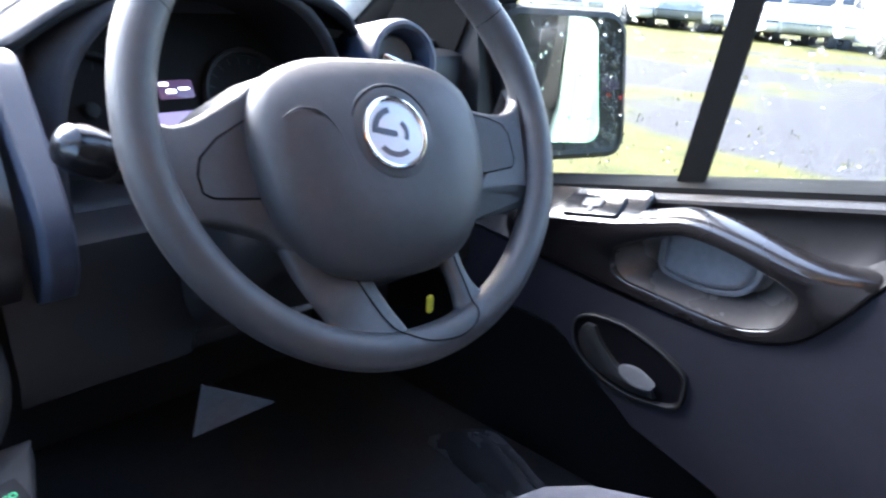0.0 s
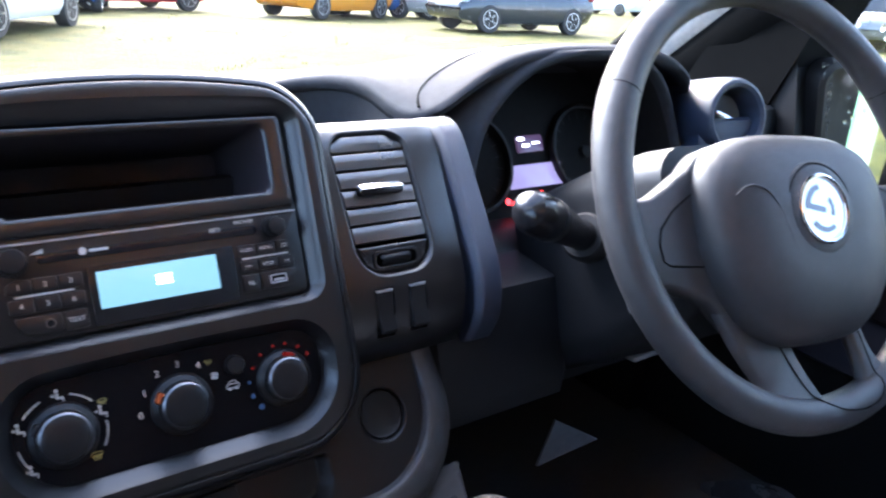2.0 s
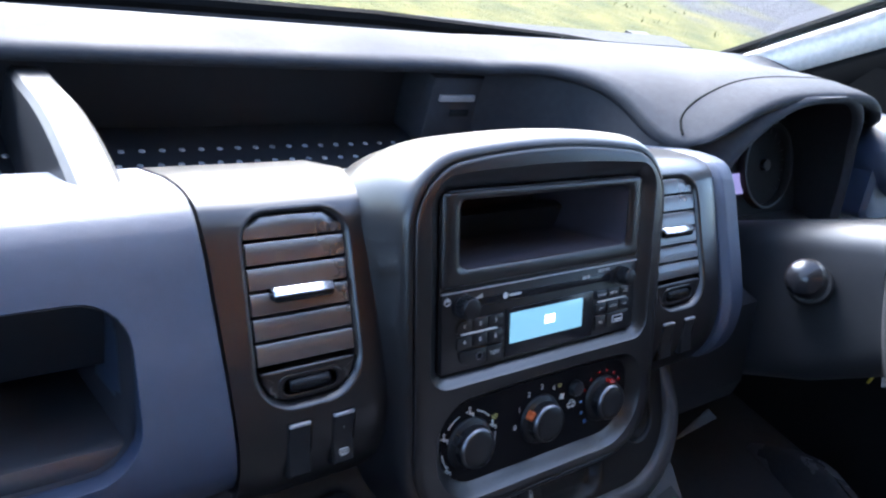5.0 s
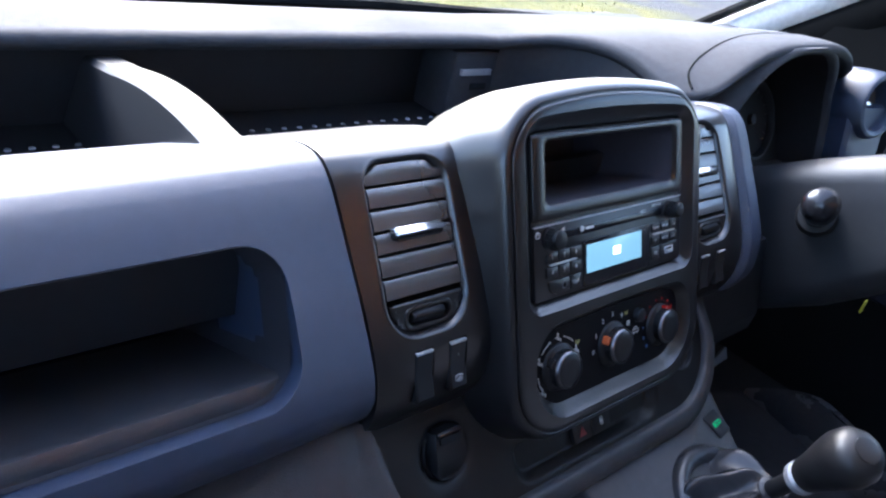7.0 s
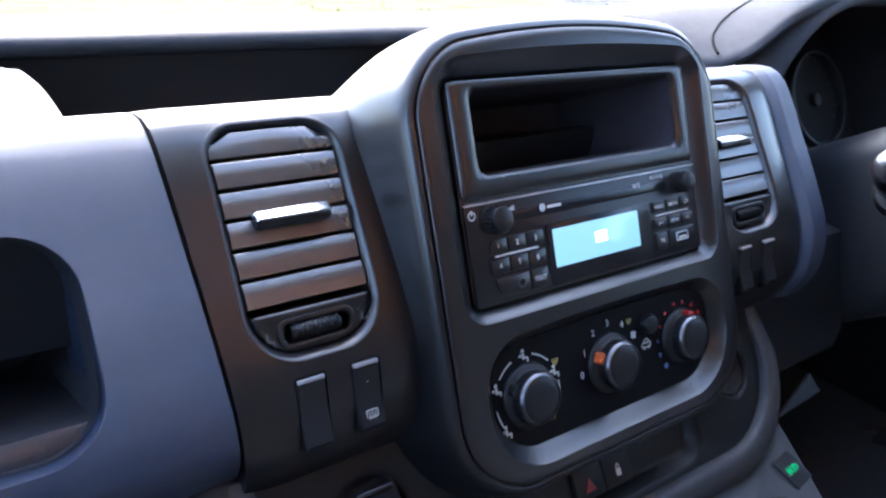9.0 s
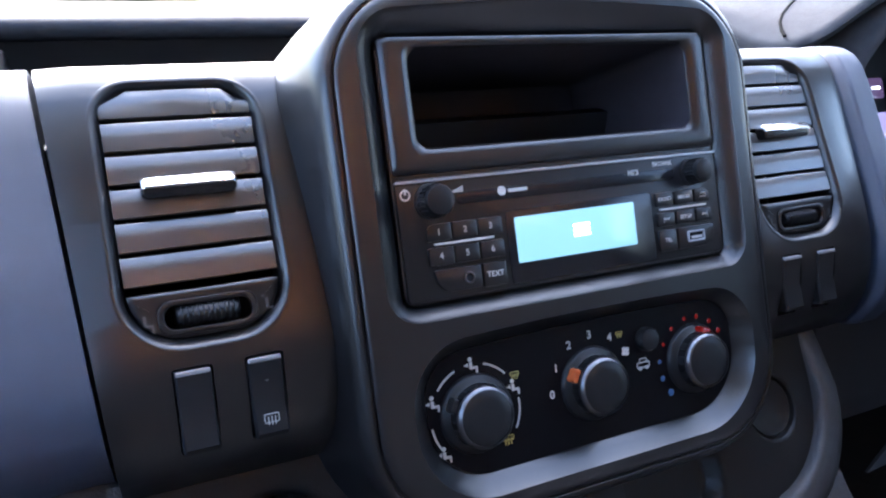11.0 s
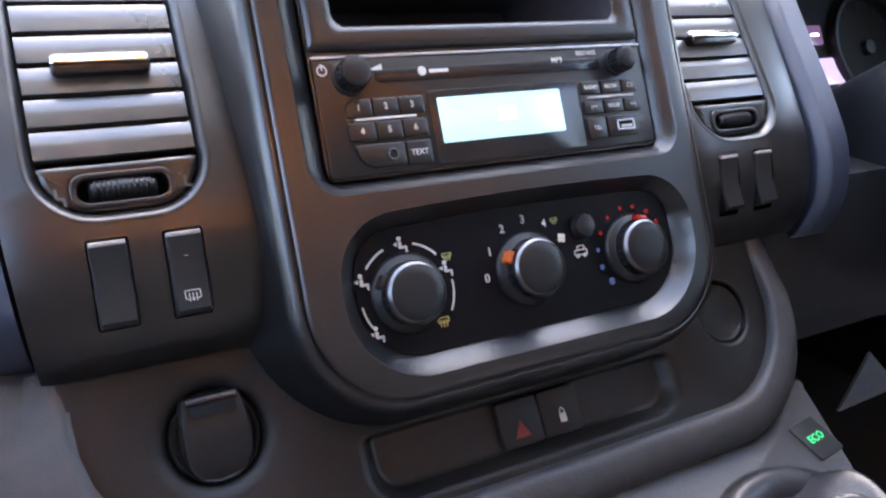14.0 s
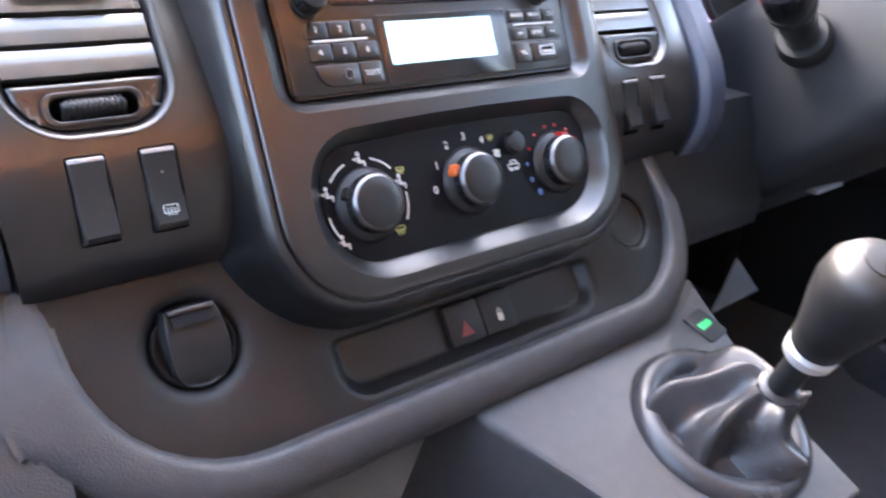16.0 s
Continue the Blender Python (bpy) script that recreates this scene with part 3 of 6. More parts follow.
def air_vent(cu, wheel_side):
    v = part("air_vent", loft(bmesh.new(), [at_w(vent_outline(cu), -74), at_w(vent_outline(cu, -0.4), -74)], K, True, True), M_CAVITY, dash, "slatted air vent")
    rings = []
    for g, dw in ((3.5, -4), (3.5, 0.1), (2.7, 0.35), (1.6, 0.0), (0.4, -1.2), (-0.8, -3.2), (-1.8, -6), (-2.4, -13)):
        rings.append([(a, b, panel_w(a, b) + dw) for a, b in vent_outline(cu, g)])
    part("vent_frame", loft(bmesh.new(), rings, K), M_CONSOLE, v)
    for i in range(6):
        top = 48.5 - 14.6 * i
        bm = bmesh.new()
        rows = []
        for a in (-32, -20, 0, 20, 32):
            if i == 0:
                drop = 8.0 if abs(a) == 32 else 0
            else:
                drop = 0
            w = panel_w(0, top - 8)
            rows.append([(cu + a, top - 1 - drop, w - 14), (cu + a, top - 0.8 - drop, w - 5.2), (cu + a, top - 1.5 - drop, w - 4.4), (cu + a, top - 7.5, w - 3.1), (cu + a, top - 12.9, w - 2.3), (cu + a, top - 13.6, w - 3.6), (cu + a, top - 12.8, w - 16)])
        part("slat", loft(bm, rows, K, True, True), M_SLAT, v)
    w = panel_w(0, -52)
    # plate with an oval window for the thumbwheel
    inner = rrect(cu - 19, cu + 19, -58.6, -46.4, 5, 5, 3)
    outer = rrect(cu - 31.6, cu + 31.6, -61.8, -41.5, (20.5, 20.5, 1.5, 1.5), 5, 3)
    part("wheel_plate", ring_frame(outer, inner, w - 16, w - 3.4, K, 1.0), M_CONSOLE, v)
    part("wheel_window", ring_frame(rrect(cu - 21, cu + 21, -60.2, -45, 6, 5, 3), rrect(cu - 18, cu + 18, -57.6, -47.6, 4.5, 5, 3), w - 6, w - 2.4, K, 1.0), M_CONSOLE, v)
    part("wheel_pit", slab(rrect(cu - 20, cu + 20, -60, -45, 5, 5, 3), w - 15, w - 11.5, K), M_CAVITY, v)
    rings = []
    for h, r_ in ((-13.5, 8.2), (-12.6, 9.4), (-9, 10.2), (0, 10.6), (9, 10.2), (12.6, 9.4), (13.5, 8.2)):
        rings.append([(cu + h, -52.4 + 0.55 * r_ * math.cos(2 * math.pi * q_ / 40), w - 11 + r_ * math.sin(2 * math.pi * q_ / 40)) for q_ in range(40)])
    tw = part("thumbwheel", loft(bmesh.new(), rings, K, True, True), M_KNOB, v, "ribbed thumbwheel")
    for k in range(11):
        h = -11 + 2.2 * k
        r_ = 10.6 - 0.004 * h * h
        ridge = [(cu + h, -52.4 + 0.56 * (r_ + 0.25) * math.cos(radians(q_)), w - 11 + (r_ + 0.25) * math.sin(radians(q_))) for q_ in range(20, 161, 14)]
        part("rib", tube(ridge, 0.45, 6, m=K, up=(1, 0, 0)), M_KNOB, tw)
    w = panel_w(0, 4)
    bm = slab(rrect(cu - 20, cu + 20, -1.5, 6.5, (3, 3, 2, 2), 4, 3), w - 8, w + 4, K, 1.6)
    tab = part("vent_tab", bm, M_GLOSS, v)
    rows = [[(cu + a, 2.4 + d, w + 4.6 - d), (cu + a, 3.0, w + 5.6 - d), (cu + a, 4.0, w + 5.7 - d), (cu + a, 7.4 - d, w + 2.6 - d), (cu + a, 7.9 - d, w + 1.4), (cu + a, 7.6 - d, w - 3), (cu + a, 2.4 + d, w - 3)] for a, d in ((-20, 1.6), (-19.4, 0.7), (-18, 0), (18, 0), (19.4, 0.7), (20, 1.6))]
    bm = loft(bmesh.new(), rows, K, True, True)
    part("chrome_strip", bm, M_CHROME, tab, "bright chrome strip")
    for s in (-1, 1):
        c = cu + s * 25.5
        ww = panel_w(0, -52) - 3.5
        bm = bmesh.new()
        if s * wheel_side > 0:
            lathe(((0.9, 0), (0.7, 0.25)), K @ Matrix.Translation((c - 2, -49, ww)), 8, bm)
        slab(rrect(c - 1.0, c + 0.2, -55, -50, 0.4, 2, 1), ww, ww + 0.25, K, 0, bm)
        slab(rrect(c - 1.0, c + 2.5, -55, -54.0, 0.4, 2, 1), ww, ww + 0.25, K, 0, bm)
        slab(rrect(c + 2.0, c + 3.0, -58, -54.0, 0.4, 2, 1), ww, ww + 0.25, K, 0, bm)
        part("flow_symbol", bm, M_DIMPRINT, v)
    return v


def rocker(cu, cv, half_u, half_v, symbol):
    """A rocker with two facets and a bright top edge."""
    bm = bmesh.new()
    rows = []
    w = panel_w(0, cv) - 1
    for f, d in ((0, 2.0), (0.06, 4.0), (0.5, 1.2), (0.94, 2.6), (1, 1.0)):
        vv = cv + half_v - 2 * half_v * f
        rows.append([(cu - half_u, vv, w + d - 1), (cu - half_u + 1, vv, w + d), (cu + half_u - 1, vv, w + d), (cu + half_u, vv, w + d - 1), (cu + half_u, vv, w - 10), (cu - half_u, vv, w - 10)])
    r = part("rocker_switch", loft(bm, rows, K, True, True), M_BLACK, dash, "black rocker switch" if symbol else "blank black switch cover")
    part("edge_strip", slab(rrect(cu - half_u + 0.5, cu + half_u - 0.5, cv + half_v - 2.2, cv + half_v - 0.2, 0.5, 2, 1), w, w + 4.3, K, 0.3), M_SILVER, r)
    if symbol:
        bm = ring_frame(rrect(cu - 3.3, cu + 3.3, cv - 11.6, cv - 7.6, 0.6, 2, 1), rrect(cu - 2.95, cu + 2.95, cv - 11.25, cv - 7.95, 0.4, 2, 1), w + 1.5, w + 2.5, K, 0.1)
        for k in (-1.5, 0, 1.5):
            slab(rrect(cu + k - 0.18, cu + k + 0.18, cv - 12.6, cv - 8.9, 0.15, 2, 1), w + 1.5, w + 2.5, K, 0, bm)
        part("heater_symbol", bm, M_PRINT, r, "white window heater symbol")
        part("indicator_lamp", lathe(((1.3, 0), (1.1, 0.5)), K @ Matrix.Translation((cu, cv + 8, w + 2.0)), 10), M_SILVER, r)
    return r


vent_panel(-181, -237, -118)
vent_panel(181, 118, 250)
air_vent(-181, 1)
air_vent(181, -1)
rocker(-191.5, -92.5, 7.6, 18, False)
rocker(-161.5, -92.5, 7.6, 18, True)
rocker(162, -91.5, 7.6, 17, False)
rocker(192, -91.5, 7.6, 17, False)

# blue glove panel and the blue strip beside the instruments
glove = part("glove_panel", panel_solid(-960, -239.5, -132, 0, PANEL_G, cols=10, slant=13), M_BLUE, dash, "ribbed slate blue glove compartment panel")
GL = rrect(-720, -280, -82, 14, 28, 7, 6)
boolean(glove, [loft(bmesh.new(), [at_w(GL, -260), at_w(GL, 30)], K, True, True)])
soften(glove, 0.012, 5)
bm = bmesh.new()
loft(bm, [at_w(rrect(-719.5, -280.5, -81.5, 13.5, 28, 7, 6), -27), at_w(rrect(-719, -277, -76, 13, 28, 7, 6), -270)], K, False, True)
part("glove_bin", bm, M_BIN, glove, "dark open glove compartment")
part("glove_lip", slab(rrect(-712, -279, -88, -69, 6, 5, 6), -170, -33, K, 6), M_SHELF, glove, "grey shelf of the open compartment")
strip = part("blue_strip", panel_solid(252, 281, -136, 0, cols=6, roll=7), M_BLUE, dash, "slate blue end strip")
soften(strip, 0.007, 4, 30)

# ---- console pod ----
def pod_outline(g, top=0.0):
    return rrect(-118 - g, 118 + g, -166 - g, 72 + g - top, (46 + g, 46 + g, 34 + g, 34 + g), 12, 14, arch=12)


# outside in: flared foot, side wall, rounded shoulder, fine groove, inner bevel (growth, height of the top, depth)
POD = ((44, 52, -120), (40, 72, -82), (31, 79, -60), (24, 82.5, -46), (18.5, 84, -34), (14.5, 84.5, -24), (11.5, 84, -14), (9.8, 82.5, -7), (8.4, 80.8, -2.5), (6.6, 79, 0.6), (4.6, 77, 2.4), (2.6, 74.9, 3.0),
       (2.2, 74.3, 2.7), (2.0, 74.0, 1.3), (1.1, 73.1, 1.3), (0.9, 72.9, 3.6), (0.3, 72.3, 4.2), (-1.2, 70.8, 4.8), (-4, 68, 5.2), (-7, 65, 5.3))
pod = part("console_pod", loft(bmesh.new(), [at_w(pod_outline(g, 72 + g - top), w) for g, top, w in POD], K, True, True), M_CONSOLE, dash, "raised dark console surround")


def radio_hole(g):
    return rrect(-97 - g, 97 + g, -63.6 - g * 0.7, 60 + g * 0.9, (5 + g, 5 + g, 8 + g, 8 + g), 9, 12, arch=0.45 * g)


def heater_hole(g):
    return rrect(-93 - g, 97 + g, -149.5 - g, -89 + g * 0.75, (30 + g, 32 + g, 18 + g, 20 + g), 12, 16, arch=3)


boolean(pod, [loft(bmesh.new(), [at_w(radio_hole(0), -130), at_w(radio_hole(0), -5), at_w(radio_hole(2), -1.5), at_w(radio_hole(8), 3.0), at_w(radio_hole(10.5), 4.8), at_w(radio_hole(12), 7), at_w(radio_hole(14), 14)], K, True, True),
              loft(bmesh.new(), [at_w(heater_hole(0), -25), at_w(heater_hole(0), -4), at_w(heater_hole(0.8), -3), at_w(heater_hole(3.5), -0.6), at_w(heater_hole(6.2), 2.2), at_w(heater_hole(8.2), 4.4), at_w(heater_hole(10), 6.8), at_w(heater_hole(12), 14)], K, True, True)])
soften(pod, 0.0003, 1, 40)

# cubby above the radio
plate = part("cubby_plate", ring_frame(rrect(-96, 96, -3.5, 59.5, 3, 4, 6), rrect(-82, 82, 8, 54, 6, 4, 6), -6, 2.2, K, 2.4), M_CONSOLE, dash, "dark plate with an open cubby")
part("cubby_box", loft(bmesh.new(), [at_w(rrect(-82, 82, 8, 54, 6, 4, 6), -1), at_w(rrect(-80, 80, 9, 53, 6, 4, 6), -105)], K, False, True), M_CUBBY, plate, "inside of the cubby, haze put into its colour")

part("recess_floor", ring_frame(radio_hole(-0.2), rrect(-82.5, 82.5, 7.5, 54.5, 6, 9, 12), -12, -1.5, K, 0.5), M_CONSOLE, dash)

# ---- radio ----
radio = thing("car_radio", K @ Vector((0, -62, 0)), "black single-slot car radio with lit display", "radio")
part("face_plate", slab(rrect(-96, 96, -62.5, -5.5, 2.5, 4, 6), -30, 0, K, 1.0), M_RADIO, radio)
part("disc_slot", slab(rrect(-66, 66, -19.5, -13.5, 2.5, 4, 6), -1, 0.5, K, 0.3), M_GLOSS, radio, "glossy disc slot")
part("slot_lip", slab(rrect(-96, 96, -7.4, -6.2, 0.4, 2, 4), -1, 0.8, K, 0.2), M_SILVER, radio)
for u, r in ((-79, 7.4), (77, 6.3)):
    kn = part("radio_knob", lathe(((r + 1.2, 0), (r + 1.0, 1.5), (r * 0.96, 2), (r, 10), (r * 0.9, 11.5), (r * 0.6, 12.2)), K @ Matrix.Translation((u, -16.5, 0)), 32), M_KNOB, radio, "ridged black knob")
    for k in range(20):
        a = 2 * math.pi * k / 20
        part("ridge", slab(circle(u + (r + 0.0) * math.cos(a), -16.5 + r * math.sin(a), 0.55, 6), 2.5, 9.8, K), M_KNOB, kn)
lcd = part("display_window", slab(rrect(-41, 48, -61, -25, 1.5, 3, 4), -1, 0.5, K, 0.3), M_GLOSS, radio, "glossy display window")
part("display", slab(rrect(-36.5, 36, -51.2, -28.8, 0.8, 3, 4), 0.3, 0.8, K, 0.1), M_LCD, lcd, "lit pale cyan display")
bm = bmesh.new()
for k in range(3):
    slab(rrect(-3, 7, -37.5 - k * 2.4, -36 - k * 2.4, 0.2, 2, 1), 0.7, 0.95, K, 0, bm)
part("display_reading", bm, M_LCDTXT, lcd, "unreadable white reading")


def button(u0, u1, v0, v1, caption="", r=1.0, size=4.2, bars=0):
    b = part("button", slab(rrect(u0, u1, v0, v1, r, 3, 2), -1, 1.4, K, 0.6), M_RADIO, radio)
    c = ((u0 + u1) / 2, (v0 + v1) / 2)
    if caption:
        text(caption, size, K @ Matrix.Translation((c[0], c[1], 1.45)), M_PRINT, b)
    return b


for i, cap in enumerate("123"):
    button(-84 + i * 13.6, -71 + i * 13.6, -35.3, -27, cap, (1, 1, 1, 5 if i == 0 else 1))
for i, cap in enumerate("456"):
    button(-84 + i * 13.6, -71 + i * 13.6, -46.5, -38, cap)
part("divider_bar", slab(rrect(-80, -49, -37.2, -36.1, 0.4, 2, 3), -0.5, 1.6, K, 0.2), M_PRINT, radio, "pale bar between the keys")
button(-57, -44, -60, -48.5, "TEXT", size=3.8)
aux = button(-82, -58, -59.5, -48.5, "", (9, 2, 1, 1))
part("aux_socket", ring_frame(circle(-64.5, -54, 2.9, 20), circle(-64.5, -54, 2.0, 20), 0.8, 2.0, K, 0.3), M_DARKRING, aux, "round metal socket")
part("aux_hole", slab(circle(-64.5, -54, 2.1, 20), 0.9, 1.5, K), M_CAVITY, aux)
for u0, u1, cap in ((50.5, 62.5, "RADIO"), (63.5, 76.5, "MEDIA"), (77.5, 88, "")):
    button(u0, u1, -33.2, -26, cap, (1, 1, 4 if u0 > 70 else 1, 1), 2.9)
for u0, u1, cap in ((50.5, 62.5, "|<<"), (63.5, 76.5, "SETUP"), (77.5, 89, ">>|")):
    button(u0, u1, -44, -36.8, cap, 1, 2.9)
bm = tube([(81, -30.5, 1.6), (85, -30.5, 1.6), (85, -28.8, 1.6), (81.5, -28.8, 1.6)], 0.3, 6, m=K)
part("return_symbol", bm, M_PRINT, radio)
part("divider_bar", slab(rrect(53, 85, -35.6, -34.6, 0.4, 2, 3), -0.5, 1.6, K, 0.2), M_PRINT, radio, "pale bar between the keys")
button(50.5, 62.5, -57.5, -46, "TEL", 1, 3.2)
ub = button(63.5, 89, -57.5, -46, "", (1, 7, 1, 1))
part("usb_socket", ring_frame(rrect(69.5, 81.5, -54.5, -48.5, 0.8, 3, 2), rrect(70.6, 80.4, -53.4, -49.4, 0.4, 3, 2), 0, 2.2, K, 0.3), M_SILVER, ub, "metal port")
part("usb_inside", slab(rrect(70.6, 80.4, -53.4, -49.4, 0.4, 3, 2), 0, 1.5, K), M_CAVITY, ub)
part("usb_tongue", slab(rrect(72, 79.5, -52.8, -51.4, 0.2, 2, 1), 1.4, 2.0, K), M_PRINT, ub)
bm = ring_frame(circle(-91.5, -12.6, 2.6, 16), circle(-91.5, -12.6, 1.9, 16), 0, 0.5, K, 0.1)
slab(rrect(-91.9, -91.1, -12.4, -9.6, 0.2, 2, 1), 0, 0.6, K, 0, bm)
part("power_symbol", bm, M_PRINT, radio)
part("volume_symbol", slab([(-69.5, -13.6), (-62, -13.6), (-62, -10.6)], 0, 0.5, K), M_PRINT, radio)
bm = slab(circle(-41.5, -15.2, 2.3, 12), 0, 0.8, K)
slab(rrect(-38, -27, -16.3, -14.5, 0.5, 2, 2), 0, 0.8, K, 0, bm)
part("maker_mark", bm, M_PRINT, radio, "small white mark")
text("MP3", 4.0, K @ Matrix.Translation((38, -13.6, 0.8)), M_PRINT, radio)
text("BROWSE", 3.3, K @ Matrix.Translation((58, -10.5, 0.5)), M_PRINT, radio)

# ---- heater controls ----
heater = thing("heater_control", K @ Vector((0, -150, -4)), "black heater panel with three rotary knobs", "heater control")
part("heater_plate", slab(heater_hole(-0.2), -24, -3.5, K), M_HPLATE, heater)


def arc_bar(cu, cv, r, a0, a1, width=0.9, w=-3.4):
    pts_o = [(cu + (r + width / 2) * math.cos(radians(a0 + (a1 - a0) * k / 10)), cv + (r + width / 2) * math.sin(radians(a0 + (a1 - a0) * k / 10))) for k in range(11)]
    pts_i = [(cu + (r - width / 2) * math.cos(radians(a0 + (a1 - a0) * k / 10)), cv + (r - width / 2) * math.sin(radians(a0 + (a1 - a0) * k / 10))) for k in range(11)]
    return slab(pts_o + pts_i[::-1], w - 0.3, w + 0.15, K)


def heater_knob(cu, cv, pointer, angle):
    m = K @ Matrix.Translation((cu, cv, 0))
    base = part("heater_knob", lathe(((19.5, -3.6), (19.2, -2.4), (18, -1.2), (16, -0.4), (15.2, 0.4), (14.7, 5.5), (14.0, 7.6), (12.6, 8.7), (8, 9.2)), m, 44), M_KNOB, heater, "soft black rotary knob")
    part("knob_ring", lathe(((14.9, 5.6), (15.0, 6.4), (14.2, 8.0), (13.2, 8.6), (13.1, 7.8), (14.2, 5.6)), m, 44), M_DARKRING, base, "thin dark metal ring")
    mp = m @ Matrix.Rotation(radians(angle), 4, "Z")
    part("pointer", slab(rrect(13.2, 17.6, -3.6, 3.6, 1.6, 4, 1), -2, 4.6, mp, 1.6), pointer, base)
    for k in range(24):
        b = 2 * math.pi * k / 24
        part("grip_ridge", slab(circle(cu + 14.8 * math.cos(b), cv + 14.8 * math.sin(b), 0.5, 5), 0.5, 5.2, K), M_KNOB, base)
    return base


heater_knob(-67.5, -119.5, M_KNOB, 152)
heater_knob(0.5, -119, M_ORANGE, 152)
heater_knob(69, -119, M_RED, 76)
for a0, a1 in ((186, 212), (112, 142), (42, 74), (-30, 6)):
    part("dial_arc", arc_bar(-67.5, -119.5, 23.8, a0, a1), M_PRINT, heater)


def flow_icon(cu, cv, material, s=1.0):
    bm = bmesh.new()
    w = -3.5
    lathe(((1.0 * s, 0), (0.9 * s, 0.3)), K @ Matrix.Translation((cu - 0.6 * s, cv + 2.4 * s, w)), 10, bm)
    slab(rrect(cu - 1.2 * s, cu + 0.2 * s, cv - 1.5 * s, cv + 1.2 * s, 0.4 * s, 2, 1), w, w + 0.3, K, 0, bm)
    slab(rrect(cu - 1.2 * s, cu + 2.4 * s, cv - 1.8 * s, cv - 0.8 * s, 0.4 * s, 2, 1), w, w + 0.3, K, 0, bm)
    slab(rrect(cu + 1.6 * s, cu + 2.5 * s, cv - 3.6 * s, cv - 0.8 * s, 0.3 * s, 2, 1), w, w + 0.3, K, 0, bm)
    slab([(cu - 3.8 * s, cv + 0.2 * s), (cu - 1.8 * s, cv - 0.7 * s), (cu - 1.8 * s, cv + 1.1 * s)], w, w + 0.3, K, 0, bm)
    return part("flow_symbol", bm, material, heater)


for u, v, m_ in ((-66.9, -96.1, M_PRINT), (-89.0, -110.4, M_PRINT), (-86.0, -135.3, M_PRINT), (-45.6, -111.0, M_PRINT)):
    flow_icon(u, v, m_, 1.15)


def demist_icon(cu, cv, s):
    """A screen outline with three rising strokes."""
    bm = ring_frame(rrect(cu - 3.2 * s, cu + 3.2 * s, cv - 0.6 * s, cv + 2.2 * s, 0.9 * s, 3, 1), rrect(cu - 2.6 * s, cu + 2.6 * s, cv - 0.1 * s, cv + 1.7 * s, 0.6 * s, 3, 1), -3.6, -3.2, K, 0.1)
    for k in (-1.6, 0, 1.6):
        slab(rrect(cu + (k - 0.3) * s, cu + (k + 0.3) * s, cv - 2.6 * s, cv + 1.0 * s, 0.2 * s, 2, 1), -3.6, -3.2, K, 0, bm)
    return part("demist_symbol", bm, M_YELLOW, heater, "yellow windscreen demist symbol")


demist_icon(-44.5, -105.5, 0.8)
demist_icon(-52.1, -136.0, 1.0)
demist_icon(20.4, -97.0, 0.7)
for cap, u, v in (("0", -24.5, -120), ("1", -20.6, -107.3), ("2", -11.5, -97.1), ("3", 1.5, -93.9), ("4", 14.0, -97.6)):
    text(cap, 5.8, K @ Matrix.Translation((u, v, -3.3)), M_PRINT, heater)
bm = bmesh.new()
for k in range(4):
    slab(circle(23.2 + 1.5 * math.cos(k * math.pi / 2 + 0.6), -106.6 + 1.5 * math.sin(k * math.pi / 2 + 0.6), 1.25, 8), -3.6, -3.2, K, 0, bm)
part("fan_symbol", bm, M_PRINT, heater)
bm = ring_frame(rrect(29.6, 38.2, -117.6, -114.2, 1, 3, 1), rrect(30.3, 37.5, -116.9, -114.9, 0.6, 3, 1), -3.6, -3.2, K, 0.1)
ring_frame(rrect(31.6, 36.6, -114.4, -112.2, 0.8, 3, 1), rrect(32.2, 36.0, -114.2, -112.8, 0.5, 3, 1), -3.6, -3.2, K, 0.1, bm)
for u in (31.7, 36.1):
    slab(circle(u, -117.6, 1.1, 10), -3.6, -3.2, K, 0, bm)
part("recirculation_symbol", bm, M_PRINT, heater)
part("recirculation_button", lathe(((6.5, -3.6), (6.3, 0), (5.6, 1.4), (3, 1.9)), K @ Matrix.Translation((36.7, -102.4, 0)), 28), M_KNOB, heater, "small round push button")
for i, a in enumerate((151, 126, 100, 78, 54, 32)):
    part("heat_dot", lathe(((1.1 + 0.08 * i, 0), (0.9 + 0.07 * i, 0.3)), K @ Matrix.Translation((69 + 23 * math.cos(radians(a)), -119 + 23 * math.sin(radians(a)), -3.5)), 12), M_RED, heater, "red dot")
for i, a in enumerate((174, 197, 220)):
    part("cold_dot", lathe(((1.2 + 0.4 * i, 0), (1.0 + 0.35 * i, 0.3)), K @ Matrix.Translation((69 + 24 * math.cos(radians(a)), -119 + 24 * math.sin(radians(a)), -3.5)), 12), M_BLUEDOT, heater, "blue dot")

# ---- lower console ----
KL = K @ Matrix(((1, 0, 0, 0), (0, 1, 0, 0), (0, -0.2, 1, -35), (0, 0, 0, 1)))   # leans back further than the face above


def low_outline(g):
    return rrect(-217 - g, 190 + g, -224 - g, -100, (76 + g * 0.7, 62 + g * 0.7, 2, 2), 9, 7)


